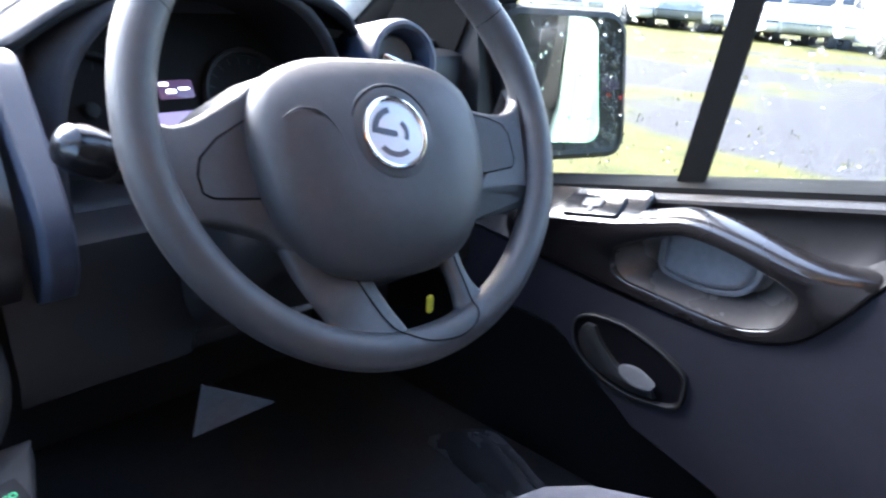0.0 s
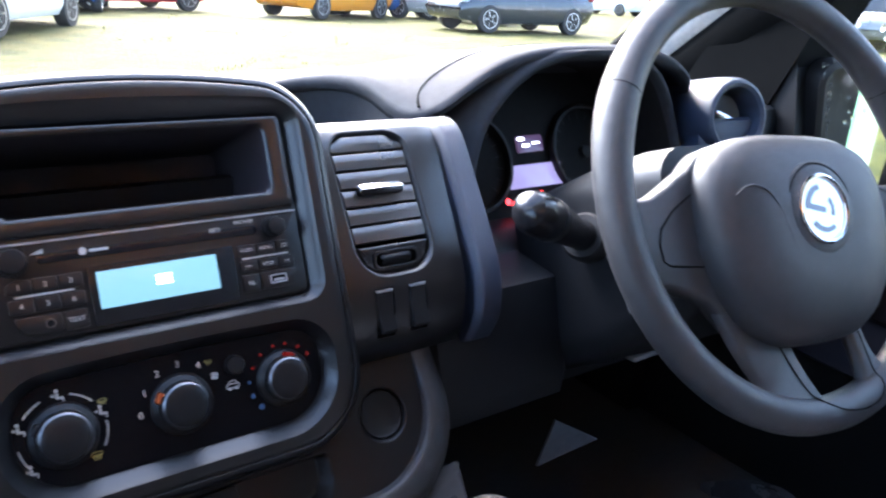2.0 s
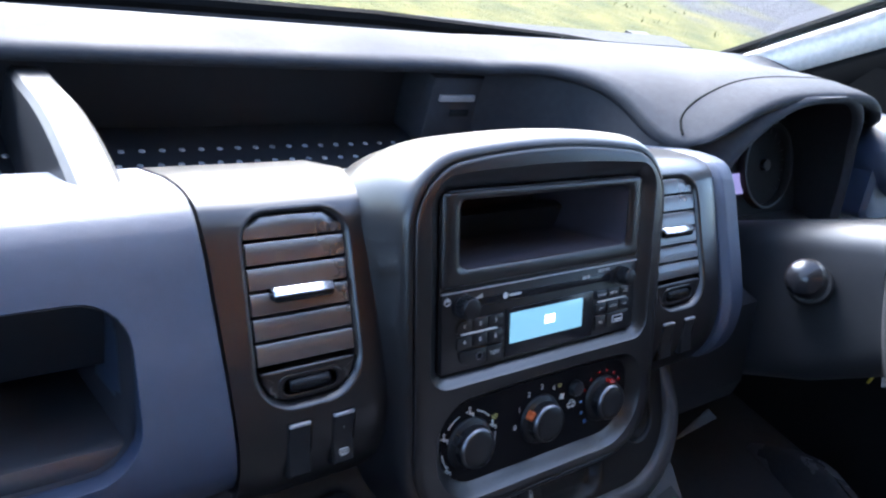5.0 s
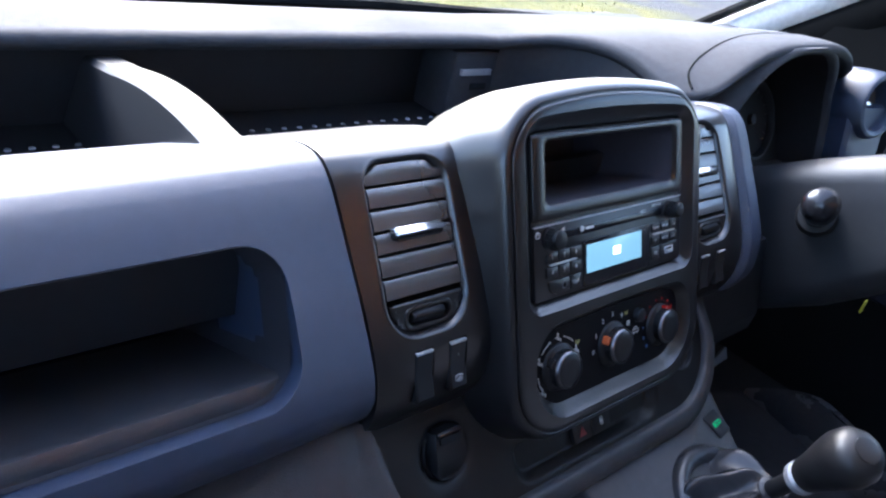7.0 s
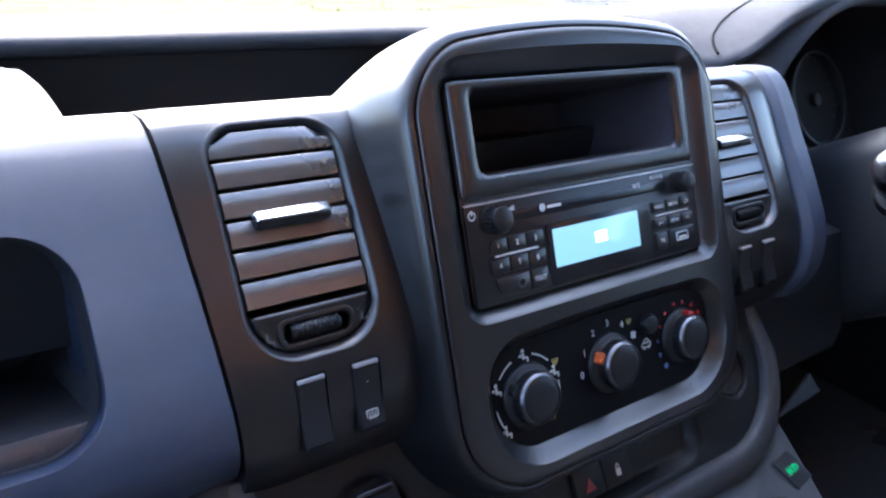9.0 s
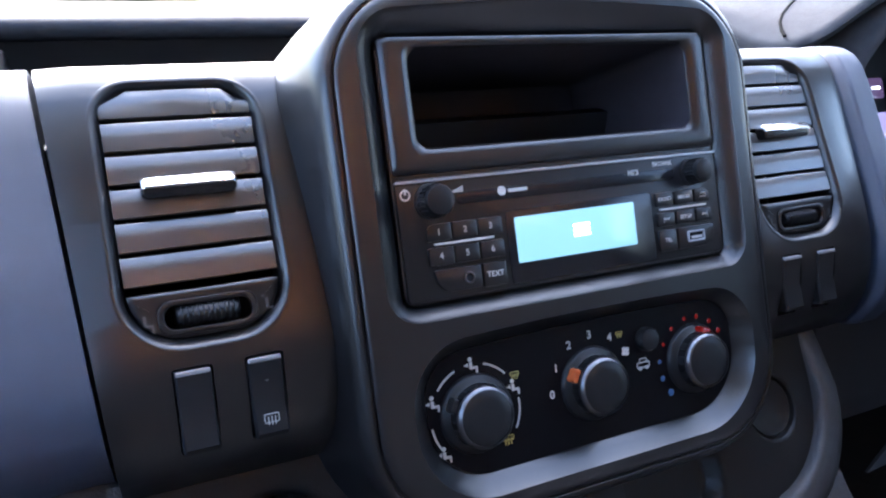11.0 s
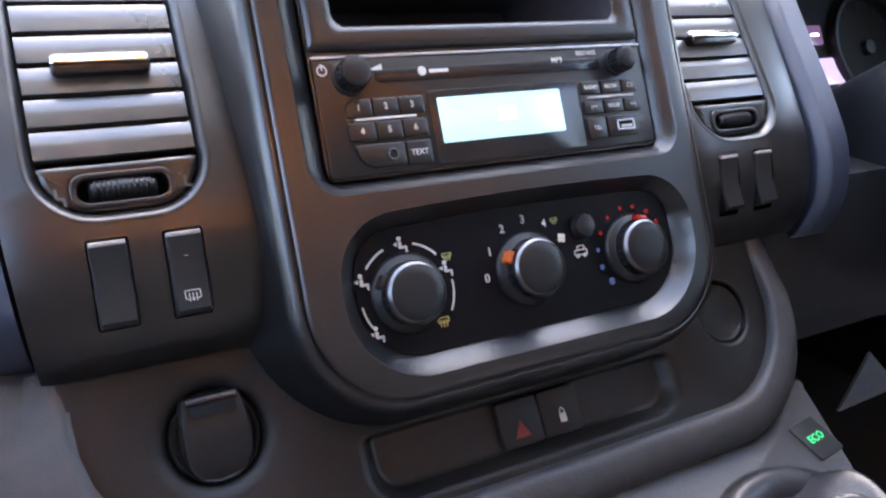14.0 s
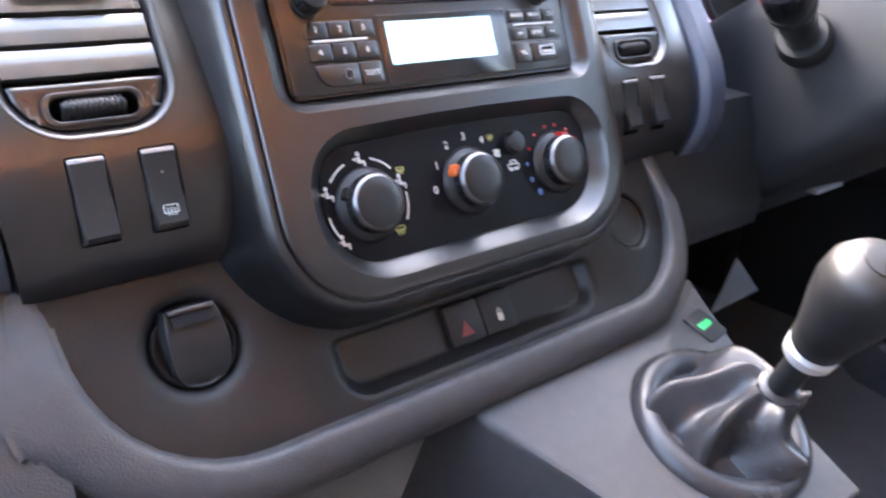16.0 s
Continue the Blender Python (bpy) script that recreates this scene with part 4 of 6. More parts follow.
low = part("lower_panel", slab(low_outline(4), -90, -30, KL), M_LOWER, dash, "grained lower console panel")
boolean(low, [loft(bmesh.new(), [at_w(rrect(-88, 94, -213.5, -187, (13, 13, 4, 4), 8, 8), -40), at_w(rrect(-90, 96, -215, -186.5, (14, 14, 4, 4), 8, 8), -37), at_w(rrect(-94, 100, -218, -185.5, (17, 17, 5, 5), 8, 8), -32), at_w(rrect(-97, 103, -219.5, -185, (19, 19, 5, 5), 8, 8), -29.8), at_w(rrect(-98, 104, -220.5, -184, (20, 20, 5, 5), 8, 8), -26)], KL, True, True),
              loft(bmesh.new(), [at_w(circle(-160, -167, 20.8, 40), -40), at_w(circle(-160, -167, 21.4, 40), -34), at_w(circle(-160, -167, 24, 40), -31.6), at_w(circle(-160, -167, 30, 40), -29.6), at_w(circle(-160, -167, 36, 40), -28)], KL, True, True),
              loft(bmesh.new(), [at_w(circle(153, -171, 18, 32), -37), at_w(circle(153, -171, 21, 32), -26)], KL, True, True)])
soften(low, 0.0015, 2)
# thick rounded rim round the lower console, open at the top
rim_rows = []
for g, w in ((-1, -34), (-0.2, -28.5), (0.5, -25.2), (1.6, -23.6), (3.4, -22.8), (6, -22.6), (11, -23.4), (18, -26), (24, -31), (28, -38), (30.5, -50), (31, -80)):
    o = low_outline(g)
    left = (-217 - g, -124)
    right = (190 + g, -118)
    ring = [left] + o[0:26] + [right]      # down the left edge, round and up the right one
    flat = [smooth(-198, -216, a_) * smooth(-216, -190, b_) for a_, b_ in ring]
    rim_rows.append([(a_, b_, w + (max(w, -25) - w) * f_ - 9 * smooth(-165, -126, b_)) for (a_, b_), f_ in zip(ring, flat)])
part("console_rim", loft(bmesh.new(), rim_rows, KL, closed=False), M_GEARBOX, dash, "thick rounded rim of the lower console", 60)
part("lower_cap", lathe(((19, -42), (18.6, -34), (17.4, -33.2), (15.5, -34.5), (4, -34.8)), KL @ Matrix.Translation((153, -171, 0)), 36), M_LOWER, dash, "round blanking cap")
hz = part("hazard_button", slab(rrect(-18, 7.5, -212.5, -188, 2, 3, 2), -46, -36.2, KL, 0.8), M_BLACK, dash)
part("triangle_symbol", slab([(-10.5, -208), (-0.5, -208), (-5.5, -199)], -36.4, -36.0, KL), M_REDGREY, hz, "dim red triangle")
lk = part("lock_button", slab(rrect(8.4, 33.6, -212.5, -188, 2, 3, 2), -46, -36.2, KL, 0.8), M_BLACK, dash)
bm = slab(rrect(19.4, 23.6, -206.5, -202, 0.5, 2, 1), -36.3, -35.9, KL)
tube([(20.2, -202, -36.0), (20.2, -200, -36.0), (21.5, -198.8, -36.0), (22.8, -200, -36.0), (22.8, -202, -36.0)], 0.4, 6, bm=bm, m=KL)
part("padlock_symbol", bm, M_PRINT, lk, "white padlock symbol")
sock = part("lighter_socket", lathe(((20.6, -45), (20.4, -34.5), (19.4, -33), (18.2, -33.6), (17.5, -38), (5, -38.5)), KL @ Matrix.Translation((-160, -167, 0)), 36), M_LOWER, dash, "round power socket")
# flap: a tongue with raised side ribs and a grip slot at its top
rows = []
for dv, half, lift in ((19.5, 11.5, 8), (19, 13.0, 13), (14, 14.2, 14.5), (6, 15.0, 14), (-4, 15.2, 12), (-11, 14.2, 9), (-17, 10.5, 5.5), (-20, 5.5, 2.5)):
    w0 = -38
    rows.append([(-160 - half, -167 + dv, w0), (-160 - half, -167 + dv, w0 + lift - 2), (-160 - half + 1.2, -167 + dv, w0 + lift), (-160 - half + 2.6, -167 + dv, w0 + lift - 0.6), (-160, -167 + dv, w0 + lift - 0.2), (-160 + half - 2.6, -167 + dv, w0 + lift - 0.6), (-160 + half - 1.2, -167 + dv, w0 + lift), (-160 + half, -167 + dv, w0 + lift - 2), (-160 + half, -167 + dv, w0)])
flap = part("socket_flap", loft(bmesh.new(), rows, KL, True, True), M_KNOB, sock, "hinged black socket flap", 50)
part("flap_grip", tube([(-170.8, -149.2, -24.2), (-160, -148.8, -23.6), (-149.2, -149.2, -24.2)], 1.9, 10, m=KL), M_GLOSS, flap, "glossy grip bar")
part("flap_slot", slab(rrect(-170, -150, -156.0, -151.2, 0.8, 3, 2), -28, -22.3, KL), M_CAVITY, flap)

# lower dash left of the console, under the glove panel
bm = bmesh.new()
rows = []
for u in [-960 + 66 * i for i in range(10)] + [-340 + 6 * i for i in range(20)]:
    k = smooth(-330, -238, u) - 0.16 * smooth(-240, -226, u)
    rows.append([(u, -100, -110 + 50 * k), (u, -115, -80 + 42 * k), (u, -124, -60 + 30 * k), (u, -160, -40 + 14 * k), (u, -210, -34 + 6 * k), (u, -240, -40 + 2 * k), (u, -300, -80), (u, -340, -140), (u, -340, -260), (u, -100, -260)])
part("lower_dash", loft(bm, rows, KL, True, True), M_GEARBOX, dash, "grained lower dash panel")

# ---- gear lever console ----
G = Matrix(((1, 0, 0, 0.10), (0, 0.9285, -0.3714, -0.09), (0, 0.3714, 0.9285, 0.856), (0, 0, 0, 1))) @ MM   # x, up the slope, out
gear_box = thing("gear_console", (0.1, -0.1, 0.55), "sloping grey gear lever console below the dash", "gear console")
outline = [(-122, 40), (-118, 5), (-88, -62), (-78, -140), (76, -140), (86, -60), (118, 30), (120, 45)]
part("console_top", slab(outline, -260, 0, G, 5), M_GEARBOX, gear_box)
eco = part("eco_button", slab(rrect(77, 101, -24, 2, 2, 3, 2), -2, 1.5, G @ Matrix.Rotation(radians(8), 4, "Z"), 0.8), M_BLACK, gear_box, "black square push button")
text("ECO", 7.0, G @ Matrix.Rotation(radians(8), 4, "Z") @ Matrix.Translation((88.5, -11, 1.7)), M_GREEN, eco, "lit_lettering")
gm = G @ Matrix.Translation((26, -62, -4))
gear = thing("gear_lever", gm @ Vector((0, 0, 0)), "gear lever with grey knob and leatherette gaiter", "gear lever")
part("gaiter_ring", lathe(((63, -3), (62.5, 4), (60, 9), (55, 12), (49, 11.5), (44, 8), (40, 1), (38, -8), (37, -14)), gm @ Matrix.Diagonal((1, 0.95, 1, 1)), 56), M_LEATHER, gear, "moulded ring of the gaiter")
apex_w = Vector((0.141, -0.171, 0.864))
apex = gm.inverted() @ apex_w


def gaiter():
    """A slack sleeve: down from the ring into a trough, then up to the shaft in deep folds."""
    rings = []
    for k in range(31):
        f = k / 30
        r = 41 * (1 - smooth(0.0, 1.0, f) * 0.20) * (1 - f) ** 0.85 + 11.5
        h = 8 - 3 * math.sin(math.pi * min(1, f * 3)) + (apex.z - 8) * smooth(0.08, 1.0, f) ** 0.9
        env = math.sin(math.pi * min(1, f ** 0.8)) ** 0.8
        lean_ = smooth(0.1, 1.0, f)
        ring = []
        for i in range(150):
            a = 2 * math.pi * i / 150
            s5 = math.sin(2.5 * a + 2.6 * f + 0.5 * math.sin(2 * a))
            fold = 1.2 - 2.0 * math.sqrt(s5 * s5 + 0.03)
            wave = math.sin(3 * a - 4.5 * f + 1.0)
            rr = r * (1 + env * (0.20 * fold + 0.10 * wave))
            ring.append((rr * math.cos(a) + apex.x * lean_, rr * math.sin(a) + apex.y * lean_, h + env * (11 * fold + 4 * wave)))
        rings.append(ring)
    return loft(bmesh.new(), rings, gm, False, True)


part("gaiter", gaiter(), M_LEATHER, gear, "creased black leatherette gaiter", 80)
knob_at = Vector((0.120, -0.208, 0.944))
axis = knob_at - apex_w
q = axis.to_track_quat("Z", "Y").to_matrix().to_4x4()
sm = Matrix.Translation(apex_w) @ q @ MM
part("shaft", lathe(((8.5, -10), (8.5, 60)), sm, 20), M_BLACK, gear)
part("gaiter_collar", lathe(((11, -6), (13, -3), (12.5, 4), (9.5, 6)), sm, 24), M_LEATHER, gear)
part("collar", lathe(((11, 40), (14.5, 42), (15, 48), (13, 51)), sm, 28), M_SILVER, gear, "bright lift collar")
part("gear_knob", lathe(((12, 50), (15, 53), (17, 66), (22, 88), (24.5, 102), (23.5, 114), (18, 122.5), (8, 126)), sm, 36), M_KNOB, gear, "smooth grey gear knob")
part("knob_disc", lathe(((11, 124.5), (11, 126), (9, 126.4)), sm, 24), M_KNOB, gear)

# ---- instruments ----
clus = thing("instrument_cluster", (0.483, 0.15, 1.0), "dark instrument cluster with lit purple displays", "instrument cluster")


def arch(cx, half, z0, z1, p=2.6, n=28):
    pts = []
    for i in range(n + 1):
        a = math.pi * i / n
        c, s_ = math.cos(a), math.sin(a)
        pts.append((cx - half * math.copysign(abs(c) ** (2 / p), c), z0 + (z1 - z0) * abs(s_) ** (2 / p)))
    return pts


def hood_ring(g, y):
    """One ring of the hood, kept under the pad's surface where it widens."""
    g /= 1000
    ring = []
    for x, z in arch(0.483, 0.172 + g, 0.985, 1.187 + g, n=40):
        yy = y + 0.02 * max(0, (x - 0.483)) / 0.17 - 0.03 * max(0, (1.12 - z)) / 0.15
        ring.append((x, yy, min(z, pad_z(x, max(yy, 0.10)) - 0.004) if g > 0.008 else z))
    return ring


part("hood_lip", loft(bmesh.new(), [hood_ring(g, y) for g, y in ((40, 0.165), (30, 0.135), (20, 0.113), (13, 0.101), (10, 0.093), (7, 0.088), (3, 0.087), (-1, 0.091), (-3, 0.097))], None, closed=False), M_PAD, clus, "rounded grey lip over the instruments", 60)
# Inside of the hood split off and blackened for the shade under it.
part("cluster_hood", loft(bmesh.new(), [hood_ring(g, y) for g, y in ((-3, 0.097), (-8, 0.120), (-14, 0.155), (-18, 0.185))], None, closed=False), M_CAVITY, clus, "inside of the hood, shade put into its black", 60)
cm = frame_at((0.483, 0.165, 1.055), 25) @ MM
part("cluster_face", slab(rrect(-175, 175, -75, 110, 20, 4, 4), -20, 0, cm), M_CAVITY, clus)
for cx in (-105, 75):
    part("dial_ring", ring_frame(circle(cx, 10, 58, 40), circle(cx, 10, 53, 40), -2, 10, cm, 1.5), M_BLACK, clus, "dark dial surround")
    bm = bmesh.new()
    for k in range(17):
        a = radians(225 - 270 * k / 16)
        m2 = cm @ Matrix.Translation((cx, 10, 0)) @ Matrix.Rotation(a, 4, "Z")
        slab(rrect(42, 50, -0.6, 0.6, 0.2, 2, 1), 0, 0.5, m2, 0, bm)
    # Marks blackened too, so that the dials look unlit.
    part("dial_marks", bm, M_BLACK, clus)
    part("dial_hub", lathe(((8, 0), (7.5, 6), (5, 7)), cm @ Matrix.Translation((cx, 10, 0)), 24), M_BLACK, clus)
part("display", slab(rrect(-52, 31, -25, 2, 3, 3, 4), 0, 2.0, cm, 0.3), M_CLUSTER, clus, "lit pale violet display")
part("upper_display", slab(rrect(-31, 9, 16, 36, 3, 3, 3), 0, 2.0, cm, 0.3), M_CLUSTER_DIM, clus, "small lit violet display")
bm = bmesh.new()
slab(rrect(-29, -19, 30, 34, 1, 2, 1), 2, 2.4, cm, 0, bm)
slab(rrect(-23, -12, 22, 26, 1, 2, 1), 2, 2.4, cm, 0, bm)
slab(rrect(-8, 4, 25, 27.5, 1, 2, 1), 2, 2.4, cm, 0, bm)
part("display_reading", bm, M_LCDTXT, clus, "unreadable bright reading")
for u, v in ((-58, -38), (-50, -42), (-6, -34)):
    part("warning_lamp", lathe(((4, 0), (3.4, 0.8)), cm @ Matrix.Translation((u, v, 0.5)), 14), M_WARN, clus, "small red warning lamp")

# fascia behind the wheel and the knee panel
bm = bmesh.new()
rows = []
for i in range(13):
    x = 0.284 + (0.90 - 0.284) * i / 12
    rows.append([(x, 0.14, 1.005), (x, 0.085, 1.0), (x, 0.060, 0.985), (x, 0.045, 0.95), (x, 0.020, 0.90), (x, 0.020, 0.86), (x, 0.10, 0.84), (x, 0.30, 0.84), (x, 0.30, 1.005)])
part("knee_panel", loft(bm, rows, None, True, True), M_DASH, dash, "dark panel under the steering column")
bm = bmesh.new()
rows = []
for x, d in ((0.222, 0.006), (0.228, 0.0), (0.370, 0.0), (0.378, 0.006)):
    rows.append([(x, 0.15, 1.0), (x, 0.01 + d, 0.99), (x, -0.018 + d, 0.90), (x, -0.016 + d, 0.877 + d), (x, 0.15, 0.86 + d)])
part("fuse_cover", loft(bm, rows, None, True, True), M_DASH, dash, "boxed cover beside the footwell")
part("side_fascia", box(0.66, 0.90, 0.10, 0.30, 0.98, 1.12, bev=0.02), M_DASH, dash)
# round vent by the door
vm = frame_at((0.699, 0.060, 1.118), 12) @ Matrix.Rotation(radians(-11), 4, "Y") @ MM
rv = part("round_vent", lathe(((50, -90), (50, -30), (48, -6), (45, 1), (41, 3), (36.5, 0), (34, -8), (33, -45)), vm, 48), M_BLUE, dash, "round slate blue air vent")
part("vent_dish", lathe(((32.5, -46), (32, -30), (28, -25), (18, -27), (6, -29)), vm, 40), M_GREYPANEL, rv, "grey dished vent flap")
part("vent_tab", slab(rrect(-19, 19, -4, 4.5, 4, 4, 2), -30, -17, vm @ Matrix.Rotation(radians(-22), 4, "Z"), 1.5), M_CHROME, rv, "chrome tab")
part("vent_foot", loft(bmesh.new(), [at_w(rrect(-46, 46, -85, 0, 14, 4, 3), -90), at_w(rrect(-46, 46, -85, 0, 14, 4, 3), -16), at_w(rrect(-40, 40, -80, -4, 14, 4, 3), -10)], vm, True, True), M_BLUE, rv)

# ---- steering ----
col = thing("steering_column", (0.44, 0.0, 0.95), "dark steering column shroud with stalks", "steering column")
CT = 28
sw = Matrix.Translation((0.440, -0.165, 1.105)) @ Matrix.Rotation(radians(-8), 4, "Z") @ frame_at((0, 0, 0), CT) @ MM
rows = []
for w, a, b, c in ((-60, 70, 62, -75), (-90, 78, 66, -88), (-150, 88, 66, -105), (-250, 95, 60, -120)):
    rows.append(at_w(rrect(-a, a, c, b, 30, 6, 4), w))
part("shroud", loft(bmesh.new(), rows, sw, True, True), M_DASH, col, "", 60)
tip = Vector((0.256, -0.063, 1.092))
root = Vector((0.356, -0.034, 1.046))


def stalk(root, tip, r):
    d = (tip - root)
    pts = [root + d * f for f in (0, 0.3, 0.55, 0.72, 0.86, 0.95, 1.0)]
    return tube(pts, [r * 0.75, r * 0.8, r * 0.92, r * 1.0, r * 1.0, r * 0.82, r * 0.35], 18)


st = part("light_stalk", stalk(root, tip, 0.018), M_GLOSS, col, "glossy black stalk")
part("stalk_ring", tube([root + (tip - root) * f for f in (0.60, 0.66)], 0.0184, 18), M_BLACK, st)
part("stalk_boot", lathe(((22, -14), (22, 0), (19, 4), (15, 4)), Matrix.Translation(root) @ (tip - root).to_track_quat("Z", "Y").to_matrix().to_4x4() @ MM, 24), M_BLACK, col)
part("wiper_stalk", stalk(Vector((0.515, -0.065, 1.075)), Vector((0.625, -0.07, 1.075)), 0.015), M_GLOSS, col, "glossy black stalk")
part("tilt_lever", box(0.47, 0.525, -0.022, -0.008, 0.884, 0.891, bev=0.003), M_SILVER, col, "pale tilt lever")

wheel = thing("steering_wheel", sw @ Vector((0, 0, 0)), "grey moulded steering wheel with plain round emblem", "steering wheel")
R, RIM_W = 172.0, -5
rings = []
for i in range(97):
    a = 2 * math.pi * i / 96
    fat = 1 + 0.10 * math.exp(-((math.degrees(a) % 360 - 155) / 12) ** 2) + 0.10 * math.exp(-((math.degrees(a) % 360 - 25) / 12) ** 2)
    ring = []
    for k in range(16):
        b = 2 * math.pi * k / 16
        rr = R + 14.5 * fat * math.cos(b)
        ring.append((rr * math.cos(a) + 5, rr * math.sin(a) + 4.5, RIM_W + 13.5 * fat * math.sin(b)))
    rings.append(ring)
rim = part("rim", loft(bmesh.new(), rings, sw), M_WHEEL, wheel, "", 70)
for a in (150, 30):
    path = []
    for k in range(25):
        b = 2 * math.pi * k / 24
        rr = R + 15.2 * math.cos(b)
        path.append((rr * math.cos(radians(a)) + 5, rr * math.sin(radians(a)) + 4.5, RIM_W + 14.2 * math.sin(b)))
    part("rim_seam", tube(path, 0.6, 6, True, m=sw), M_SEAL, rim)


def shrunk(pts, d):
    out = []
    for i, p in enumerate(pts):
        a, b = pts[i - 1], pts[(i + 1) % len(pts)]
        tx, ty = b[0] - a[0], b[1] - a[1]
        ln = math.hypot(tx, ty) or 1
        out.append((p[0] - ty / ln * d, p[1] + tx / ln * d))
    return out


def filled(pts, step=6):
    """A closed outline rounded through its corner points."""
    P = [Vector((*p, 0)) for p in pts]
    out = []
    for i in range(len(P)):
        a, b, c, d = P[i - 1], P[i], P[(i + 1) % len(P)], P[(i + 2) % len(P)]
        n = max(1, int((c - b).length / step))
        for k in range(n):
            t = k / n
            q_ = 0.5 * (2 * b + (c - a) * t + (2 * a - 5 * b + 4 * c - d) * t * t + (3 * b - a - 3 * c + d) * t ** 3)
            out.append((q_.x, q_.y))
    return out


def dish(u, v, low=False):
    """The spokes rise from the hub to the rim."""
    return -6 + 8 * (-v - 95) / 75 if low else -6 + 4 * (abs(u) - 95) / 75


def spoke(pts, name, label="", low=False):
    pts = filled(pts)
    if sum(a[0] * b[1] - b[0] * a[1] for a, b in zip(pts, pts[1:] + pts[:1])) < 0:
        pts = pts[::-1]
    pts = [(u * min(1, 170 / math.hypot(u, v)), v * min(1, 170 / math.hypot(u, v))) for u, v in pts]
    rings = []
    for d, dw in ((3, -11 if low else -19), (0, -8 if low else -14), (0, -6), (0.8, -3.2), (2.4, -1.0), (4.5, 0)):
        rings.append([(u, v, dish(u, v, low) + dw) for u, v in shrunk(pts, d)])
    return part(name, loft(bmesh.new(), rings, sw, True, True), M_WHEEL, wheel, label, 40)


spoke([(-70, 36), (-97, 31), (-120, 20), (-138, 13), (-151, 14), (-162, 26), (-172, 42), (-182, 0), (-178, -56), (-167, -72), (-157, -60), (-147, -54), (-133, -54), (-116, -60), (-98, -68), (-70, -84)], "spoke")
spoke([(70, 28), (105, 12), (130, 5), (148, 5), (161, 13), (171, 30), (181, 0), (176, -60), (168, -84), (160, -76), (149, -68), (132, -63), (108, -63), (86, -64), (70, -84)], "spoke")
spoke([(-88, -70), (-84, -96), (-75, -119), (-68, -134), (-70, -146), (-82, -150), (-86, -158), (-50, -170), (-16, -174), (-6, -163), (-6, -153), (-14, -138), (-23, -114), (-30, -84), (-60, -70)], "lower_spoke", "", True)
spoke([(62, -80), (61, -112), (66, -131), (76, -141), (90, -142), (98, -150), (70, -164), (38, -172), (32, -164), (37, -156), (43, -147), (44, -132), (42, -112), (40, -84)], "lower_spoke", "", True)


def on_rim(u, v):
    r = math.hypot(u - 5, v - 4.5)
    up = RIM_W + 13.5 * math.sqrt(max(0, 1 - ((r - R) / 14.5) ** 2)) if r > R - 14.4 else -99
    return max(up, dish(u, v, True)) + 0.1


seam_line = spline([(-42, -98, 0), (-37, -114, 0), (-29, -134, 0), (-21, -148, 0), (-11, -157, 0), (5, -165, 0), (28, -168, 0), (45, -164, 0), (54, -155, 0), (56, -140, 0), (53, -114, 0), (52, -98, 0)], 4)
part("trim_seam", tube([(p.x, p.y, on_rim(p.x, p.y)) for p in seam_line], 0.6, 6, m=sw), M_SEAL, wheel)
for pts in ([(-94, 13), (-118, 1), (-132, -11), (-136, -22), (-135, -34), (-129, -38), (-94, -42)], [(100, 6), (122, 1), (137, -6), (142, -16), (142, -38), (137, -44), (100, -46)]):
    if pts[0][0] > 0:
        pts = pts[::-1]
    part("spoke_cover", loft(bmesh.new(), [at_w(pts, -12), [(u, v, dish(u, v) - 0.4) for u, v in pts], [(u, v, dish(u, v) + 0.5) for u, v in shrunk(pts, 0.8)]], sw, True, True), M_HUB, wheel, "blank switch cover")
    part("cover_seam", tube([(u, v, dish(u, v) + 0.1) for u, v in pts], 0.7, 6, m=sw), M_SEAL, wheel)


def hub_outline(g):
    pts = []
    n = 64
    for i in range(n):
        a = 2 * math.pi * i / n
        c, s_ = math.cos(a), math.sin(a)
        x = (97 + g) * math.copysign(abs(c) ** 0.60, c)
        y = math.copysign(abs(s_) ** (0.72 if s_ > 0 else 0.74), s_)
        y = y * (66 + g) if y > 0 else y * (96 + g)
        x *= 1 - 0.20 * max(0, -y / 100) ** 1.7
        r3 = radians(-3)
        pts.append((x * math.cos(r3) - y * math.sin(r3), x * math.sin(r3) + y * math.cos(r3) - 16))
    return pts


hub = part("airbag_cover", loft(bmesh.new(), [at_w(hub_outline(2), -30), at_w(hub_outline(2), -6), at_w(hub_outline(0), 6), at_w(hub_outline(-6), 14), at_w(hub_outline(-18), 20), at_w(hub_outline(-40), 25), at_w(hub_outline(-54), 26)], sw, True, True), M_HUB, wheel, "domed grey airbag cover", 70)
em_m = sw @ Matrix.Translation((1, -13, 0))
part("emblem_seat", lathe(((37.5, 20), (37.5, 24.6), (36.5, 25.4), (35.5, 24.9), (33, 26.2), (28, 26.5)), em_m, 44), M_HUB, hub)
em = part("emblem", lathe(((27, 25.0), (27, 28.0), (25.5, 28.8), (23.6, 28.2), (23.2, 26.6), (22, 26.6), (22, 25)), em_m, 44), M_CHROME, hub, "round chrome emblem, plain shape")
part("emblem_ground", lathe(((23.4, 25.2), (23.4, 26.9), (5, 27.0)), em_m, 36), M_EMBLEM, em, "bright satin disc")
